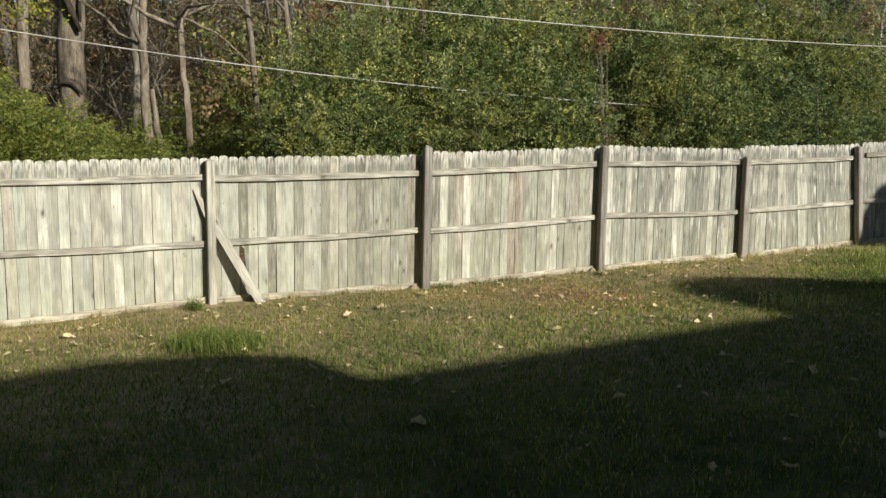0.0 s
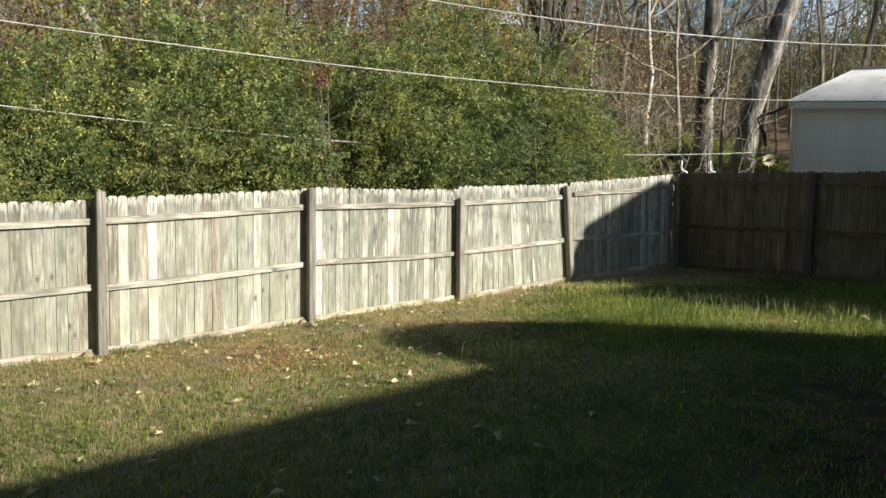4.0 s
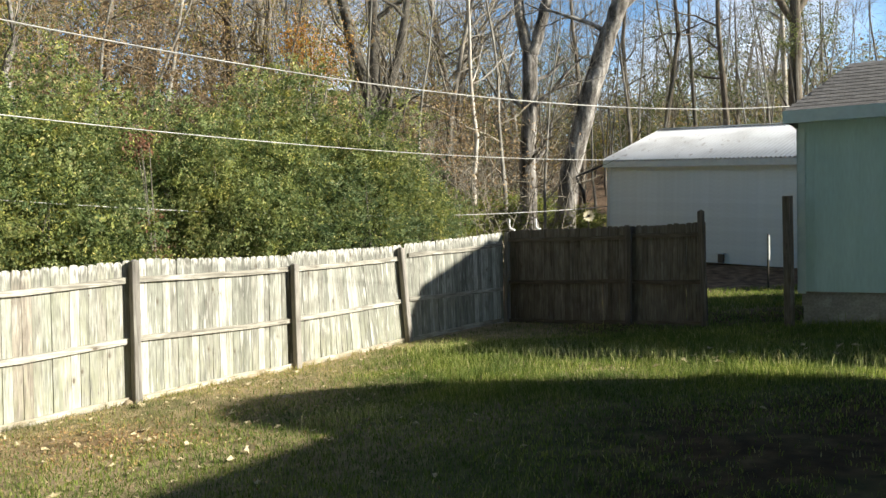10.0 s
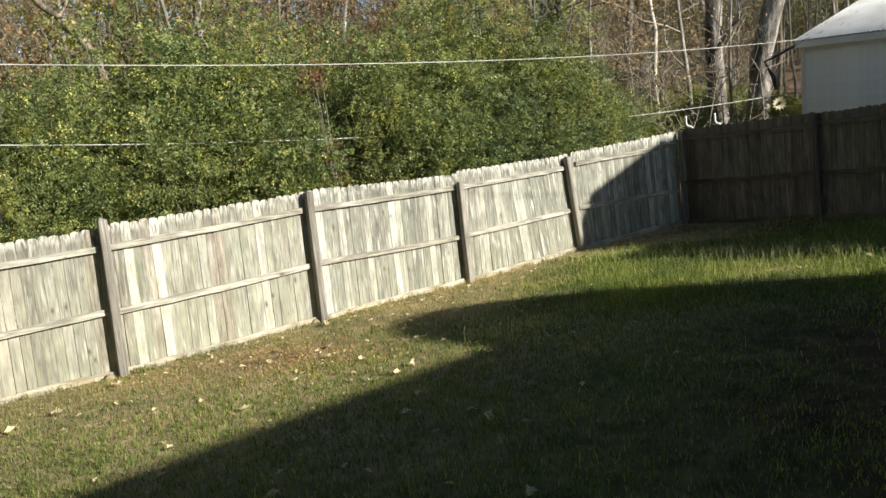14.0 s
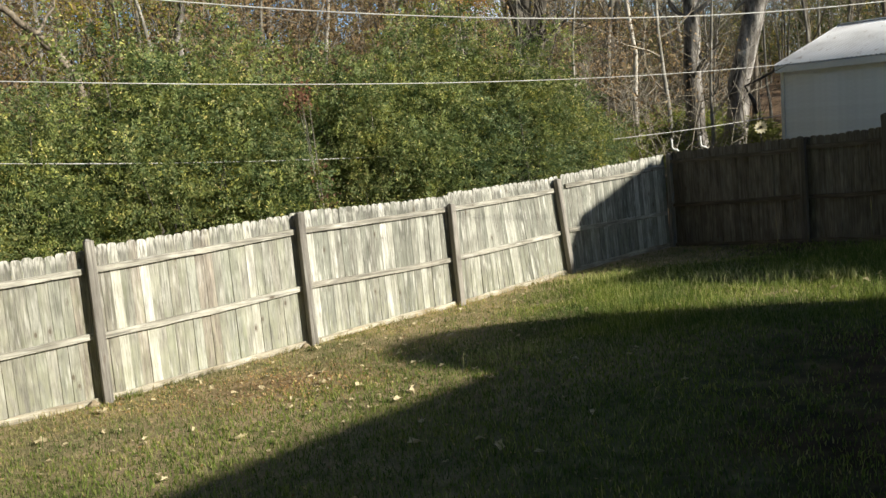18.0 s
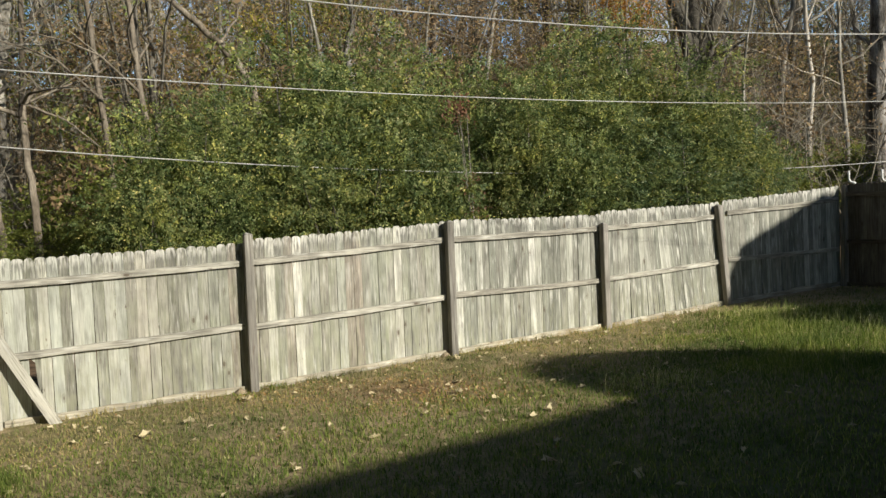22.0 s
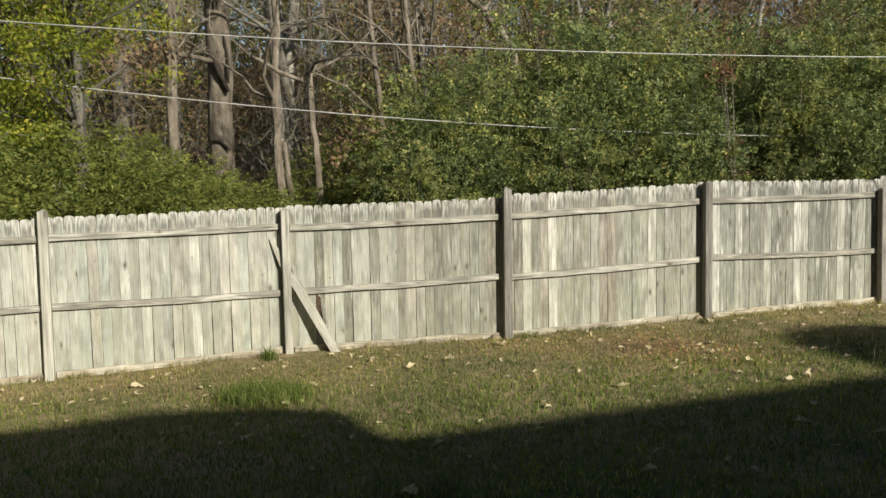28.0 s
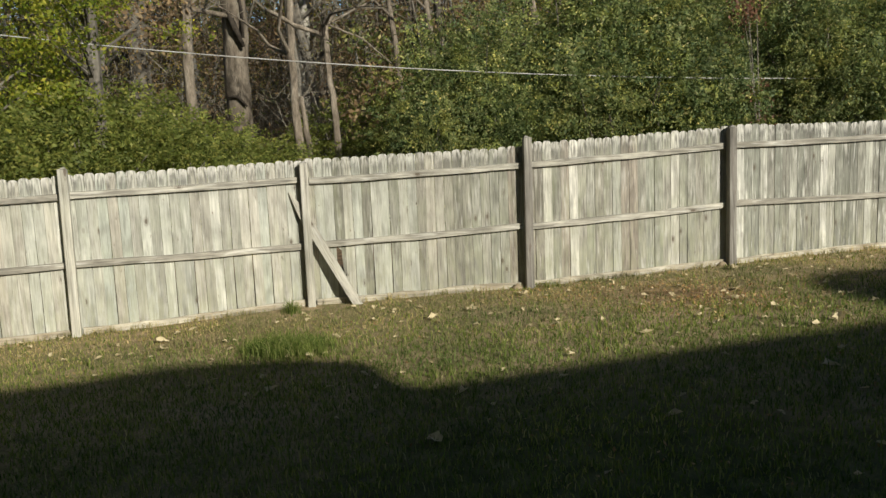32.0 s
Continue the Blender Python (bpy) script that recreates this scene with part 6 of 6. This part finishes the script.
# ---- the lawn ----
def grass_patch(name, rng, x, y, h, w, mat, label):
    """Bent grass blades of two quads each; h and w are the height and half the width of every blade."""
    n = len(x)
    z = np.array([ground_z(a, b) for a, b in zip(x, y)])
    a = rng.uniform(0, 6.283, n)
    lean = rng.uniform(0.1, 0.9, n) * h
    ca, sa = np.cos(a), np.sin(a)
    t = rng.uniform(0, 6.283, n)
    bx, by = np.cos(t) * w, np.sin(t) * w
    v = np.empty((n, 6, 3))
    for k, (u, up, wide) in enumerate(((0.0, -0.1, 1.0), (0.32, 0.66, 0.8), (1.0, 1.0, 0.12))):
        px, py = x + ca * lean * u, y + sa * lean * u
        v[:, 2 * k] = np.stack([px - bx * wide, py - by * wide, z + h * up], 1)
        v[:, 2 * k + 1] = np.stack([px + bx * wide, py + by * wide, z + h * up], 1)
    quad = (np.arange(n)[:, None] * 6 + np.array([[0, 1, 3, 2, 2, 3, 5, 4]])).astype(np.int32)
    me = bpy.data.meshes.new(name)
    me.vertices.add(6 * n)
    me.vertices.foreach_set("co", v.astype(np.float32).ravel())
    me.loops.add(8 * n)
    me.loops.foreach_set("vertex_index", quad.ravel())
    me.polygons.add(2 * n)
    me.polygons.foreach_set("loop_start", np.arange(0, 8 * n, 4, dtype=np.int32))
    me.polygons.foreach_set("loop_total", np.full(2 * n, 4, dtype=np.int32))
    me.materials.append(mat)
    me.update(calc_edges=True)
    me.validate()
    tagged(part(name, me), label, "grass", kind="stuff")


def lawn_grass():
    """Short blades over the yard, longer and greener in the strip before the side fence."""
    rng = np.random.default_rng(3)
    n = 520000
    x, y = rng.uniform(-9.5, 7.5, n), rng.uniform(1.5, 17.5, n)
    behind = -0.74 * (x + 3.28) + 0.67 * (y - 9.52)
    d = np.hypot(x, y)
    lush = np.clip((x + 1.0) / 1.5, 0, 1) * np.clip((y - 8.0) / 1.0, 0, 1) * np.clip((12.4 - y) / 0.8, 0, 1)
    bare = np.maximum(np.exp(-(((x + 3.1) / 0.9) ** 2 + ((y - 7.7) / 0.55) ** 2)) * 0.85, np.where(np.sin(x * 2.1 + 1.3 * np.sin(y * 1.7)) * np.sin(y * 2.6 + np.sin(x * 1.9)) > 0.05, 0.5, 0.92) * np.clip((x - 0.2) / 2.0, 0, 1) * np.clip((7.9 - y) / 1.2, 0, 1))
    keep = (behind < -0.03) & (rng.random(n) < np.clip(1.3 - d / 15, 0.25, 1) * (1 - bare)) & (-0.74 * x + 0.67 * y > 0.4) & (lush < rng.random(n))
    x, y = x[keep], y[keep]
    h = rng.uniform(0.010, 0.034, len(x)) * (1 + 1.5 * (rng.random(len(x)) < 0.02))
    wide = rng.uniform(0.0013, 0.0026, len(x)) * (1 + d[keep] / 12)
    # greener blades near the house; their darker tone also deepens the shade there
    shaded_side = rng.random(len(x)) < np.clip((x * 0.74 - y * 0.67 + 8.2) / 2.5, 0.12, 0.96)
    h, wide = np.where(shaded_side, h * 1.45, h), np.where(shaded_side, wide * 1.3, wide)
    for pick, mat, label in ((~shaded_side, M_GRASS, "short patchy green and straw-coloured lawn grass"), (shaded_side, M_GRASS_LUSH, "short green lawn grass")):
        grass_patch("lawn_grass", rng, x[pick], y[pick], h[pick], wide[pick], mat, label)
    n = 110000
    x, y = rng.uniform(-1.5, 7.5, n), rng.uniform(7.8, 12.6, n)
    behind = -0.74 * (x + 3.28) + 0.67 * (y - 9.52)
    lush = np.clip((x + 1.2) / 1.5, 0, 1) * np.clip((y - 7.8) / 0.8, 0, 1) * np.clip((12.6 - y) / 0.8, 0, 1)
    keep = (behind < -0.05) & (lush > rng.random(n) * 0.9)
    x, y = x[keep], y[keep]
    h = rng.uniform(0.035, 0.095, len(x)) * (1 + 1.0 * (rng.random(len(x)) < 0.08)) * (0.8 + 0.5 * np.sin(x * 2.3) * np.sin(y * 3.1) ** 2)
    grass_patch("long_grass", rng, x, y, h, rng.uniform(0.0022, 0.0042, len(x)), M_GRASS_LUSH, "longer bright green grass before the side fence")


def tuft(x0, y0, r, n, low, high, seed, label):
    rng = np.random.default_rng(seed)
    g = rng.normal(0, 1, (n, 2)) * r
    x, y = x0 + g[:, 0], y0 + g[:, 1] * 0.7
    grass_patch("grass_tuft", rng, x, y, rng.uniform(low, high, n), rng.uniform(0.0018, 0.0034, n), M_GRASS_PALE if high > 0.15 else M_GRASS_LUSH, label)


def fence_foot_grass():
    """Uncut grass along the foot of the long fence, thick in places."""
    rng = np.random.default_rng(21)
    xs, ys = [], []
    for i in range(len(POSTS) - 2):
        p, q = np.array(POSTS[i][:2]), np.array(POSTS[i + 1][:2])
        d = (q - p) / np.linalg.norm(q - p)
        out = np.array([d[1], -d[0]])
        n = 700
        u = rng.random(n)
        keep = rng.random(n) < 0.25 + 0.75 * (np.sin(u * 9 + i * 2.3) * np.sin(u * 23 + i) > 0.1)
        u = u[keep]
        g = p + np.outer(u, q - p) + np.outer(np.abs(rng.normal(0.0, 0.05, len(u))) + 0.012, out)
        xs.append(g[:, 0])
        ys.append(g[:, 1])
    x, y = np.concatenate(xs), np.concatenate(ys)
    grass_patch("fence_foot_grass", rng, x, y, rng.uniform(0.02, 0.085, len(x)), rng.uniform(0.0016, 0.003, len(x)), M_GRASS, "uncut pale grass along the foot of the fence")


fence_foot_grass()
lawn_grass()
gr = np.random.default_rng(8)
gx, gy = gr.uniform(5.0, 9.5, 9000), gr.uniform(14.5, 17.9, 9000)
grass_patch("far_grass", gr, gx, gy, gr.uniform(0.03, 0.10, 9000), gr.uniform(0.004, 0.007, 9000), M_GRASS_LUSH, "sunlit grass strip beyond the gate gap")
tuft(-0.92, 7.78, 0.2, 130, 0.06, 0.20, 41, "tall bright grass tuft at the shadow's edge")
tuft(-0.5, 7.92, 0.14, 60, 0.05, 0.17, 42, "tall bright grass tuft at the shadow's edge")
tuft(-5.3, 4.42, 0.21, 2600, 0.05, 0.15, 43, "low green grass clump on the dry lawn")
tuft(-6.68, 5.68, 0.05, 220, 0.05, 0.15, 44, "weed tuft at the foot of the fence")
tuft(-4.72, 7.75, 0.08, 80, 0.03, 0.09, 45, "weed tuft at the foot of a fence post")
tuft(3.4, 10.1, 0.6, 140, 0.1, 0.2, 46, "scattered tall grass stalks")
tuft(1.6, 10.7, 0.9, 160, 0.1, 0.19, 47, "scattered tall grass stalks")
tuft(5.2, 9.8, 0.6, 120, 0.1, 0.18, 48, "scattered tall grass stalks")


def strip_stalks():
    """Uncut pale stalks in clumps where the sun falls before the side fence."""
    rng = np.random.default_rng(52)
    u = np.concatenate([rng.normal(c, 0.04, 36) for c in rng.uniform(0, 1, 34)])
    x = -0.1 + 5.2 * u + rng.normal(0, 0.05, len(u))
    y = 12.2 - 3.2 * u + rng.normal(-0.30, 0.22, len(u))
    grass_patch("tall_stalks", rng, x, y, rng.uniform(0.08, 0.20, len(u)), rng.uniform(0.002, 0.004, len(u)), M_GRASS_PALE, "uncut pale grass stalks before the side fence")


strip_stalks()


def fallen_leaf_mesh(seed):
    """A curled dry leaf with a pointed, lobed outline."""
    rnd = random.Random(seed)
    k = 10
    rim = []
    for i in range(k):
        a = 2 * math.pi * i / k
        r = (0.05 if i % 2 else 0.033) * rnd.uniform(0.8, 1.2) * (1.4 if i == 0 else 1)
        rim.append((r * math.cos(a), r * 0.75 * math.sin(a), 0.012 + 0.02 * abs(math.sin(a)) * rnd.uniform(0.4, 1.4)))
    return mesh_of("fallen_leaf", [(0, 0, 0.008)] + rim, [(0, 1 + i, 1 + (i + 1) % k) for i in range(k)], M_DRYLEAF)


FALLEN = [fallen_leaf_mesh(i) for i in range(5)]
rnd = random.Random(17)
count = 0
while count < 290:
    x, y = rnd.uniform(-8.5, 5.5), rnd.uniform(3.0, 12.5)
    behind = -0.74 * (x + 3.28) + 0.67 * (y - 9.52)
    if behind > -0.15 or -0.74 * x + 0.67 * y < 2.5 or (x > 0 and rnd.random() < 0.6):
        continue
    if rnd.random() < 0.5 and math.hypot(x + 3.1, y - 7.4) > 1.8:
        continue
    if -0.74 * x + 0.67 * y < 5.4 and rnd.random() < 0.6:
        continue
    count += 1
    sc = rnd.uniform(0.35, 0.75) if rnd.random() < 0.8 else rnd.uniform(0.75, 1.3)
    ob = part("fallen_leaf", FALLEN[rnd.randrange(5)], at=pose(x, y, ground_z(x, y) + 0.012, rnd.uniform(-25, 25), rnd.uniform(-25, 25), rnd.uniform(0, 360)) @ Matrix.Scale(sc, 4))
    tagged(ob, "dry curled pale brown leaf lying on the lawn", "leaf", "fallen leaves on the lawn")

for i in range(16):
    x, y = rnd.uniform(2.3, 5.6), rnd.uniform(9.3, 10.5)
    ob = part("fallen_leaf", FALLEN[i % 5], at=pose(x, y, ground_z(x, y) + 0.045, rnd.uniform(-30, 30), rnd.uniform(-30, 30), rnd.uniform(0, 360)) @ Matrix.Scale(rnd.uniform(0.6, 1.1), 4))
    tagged(ob, "dry curled pale brown leaf lying on the lawn", "leaf", "fallen leaves on the lawn")


def leaf_litter():
    """Small orange-brown leaf scraps on the worn patch and thinly over the lawn."""
    rng = np.random.default_rng(66)
    n = 2600
    x = np.concatenate([rng.normal(-3.1, 0.9, n), rng.uniform(-8.5, 0.5, n)])
    y = np.concatenate([rng.normal(7.6, 0.5, n), rng.uniform(3, 11, n)])
    keep = (-0.74 * (x + 3.28) + 0.67 * (y - 9.52) < -0.1) & (-0.74 * x + 0.67 * y > 2.0)
    x, y = x[keep], y[keep]
    z = np.array([ground_z(a, c) for a, c in zip(x, y)]) + 0.014
    c = np.stack([x, y, z], 1)
    o = np.zeros_like(c)
    o[:, 2] = 1.0
    v, k = leaf_cloud(rng, c, o, 1, 0.030, 0.006)
    tagged(part("leaf_litter", leaf_mesh("leaf_litter", v, k, M_SCRAP)), "scattered orange-brown leaf scraps on the lawn", "leaves", kind="stuff")


M_SCRAP = leaf_material("leaf_scrap", [(0.0, (0.22, 0.12, 0.06)), (0.5, (0.40, 0.25, 0.13)), (1.0, (0.62, 0.46, 0.28))], 0.3, 0.7)
leaf_litter()
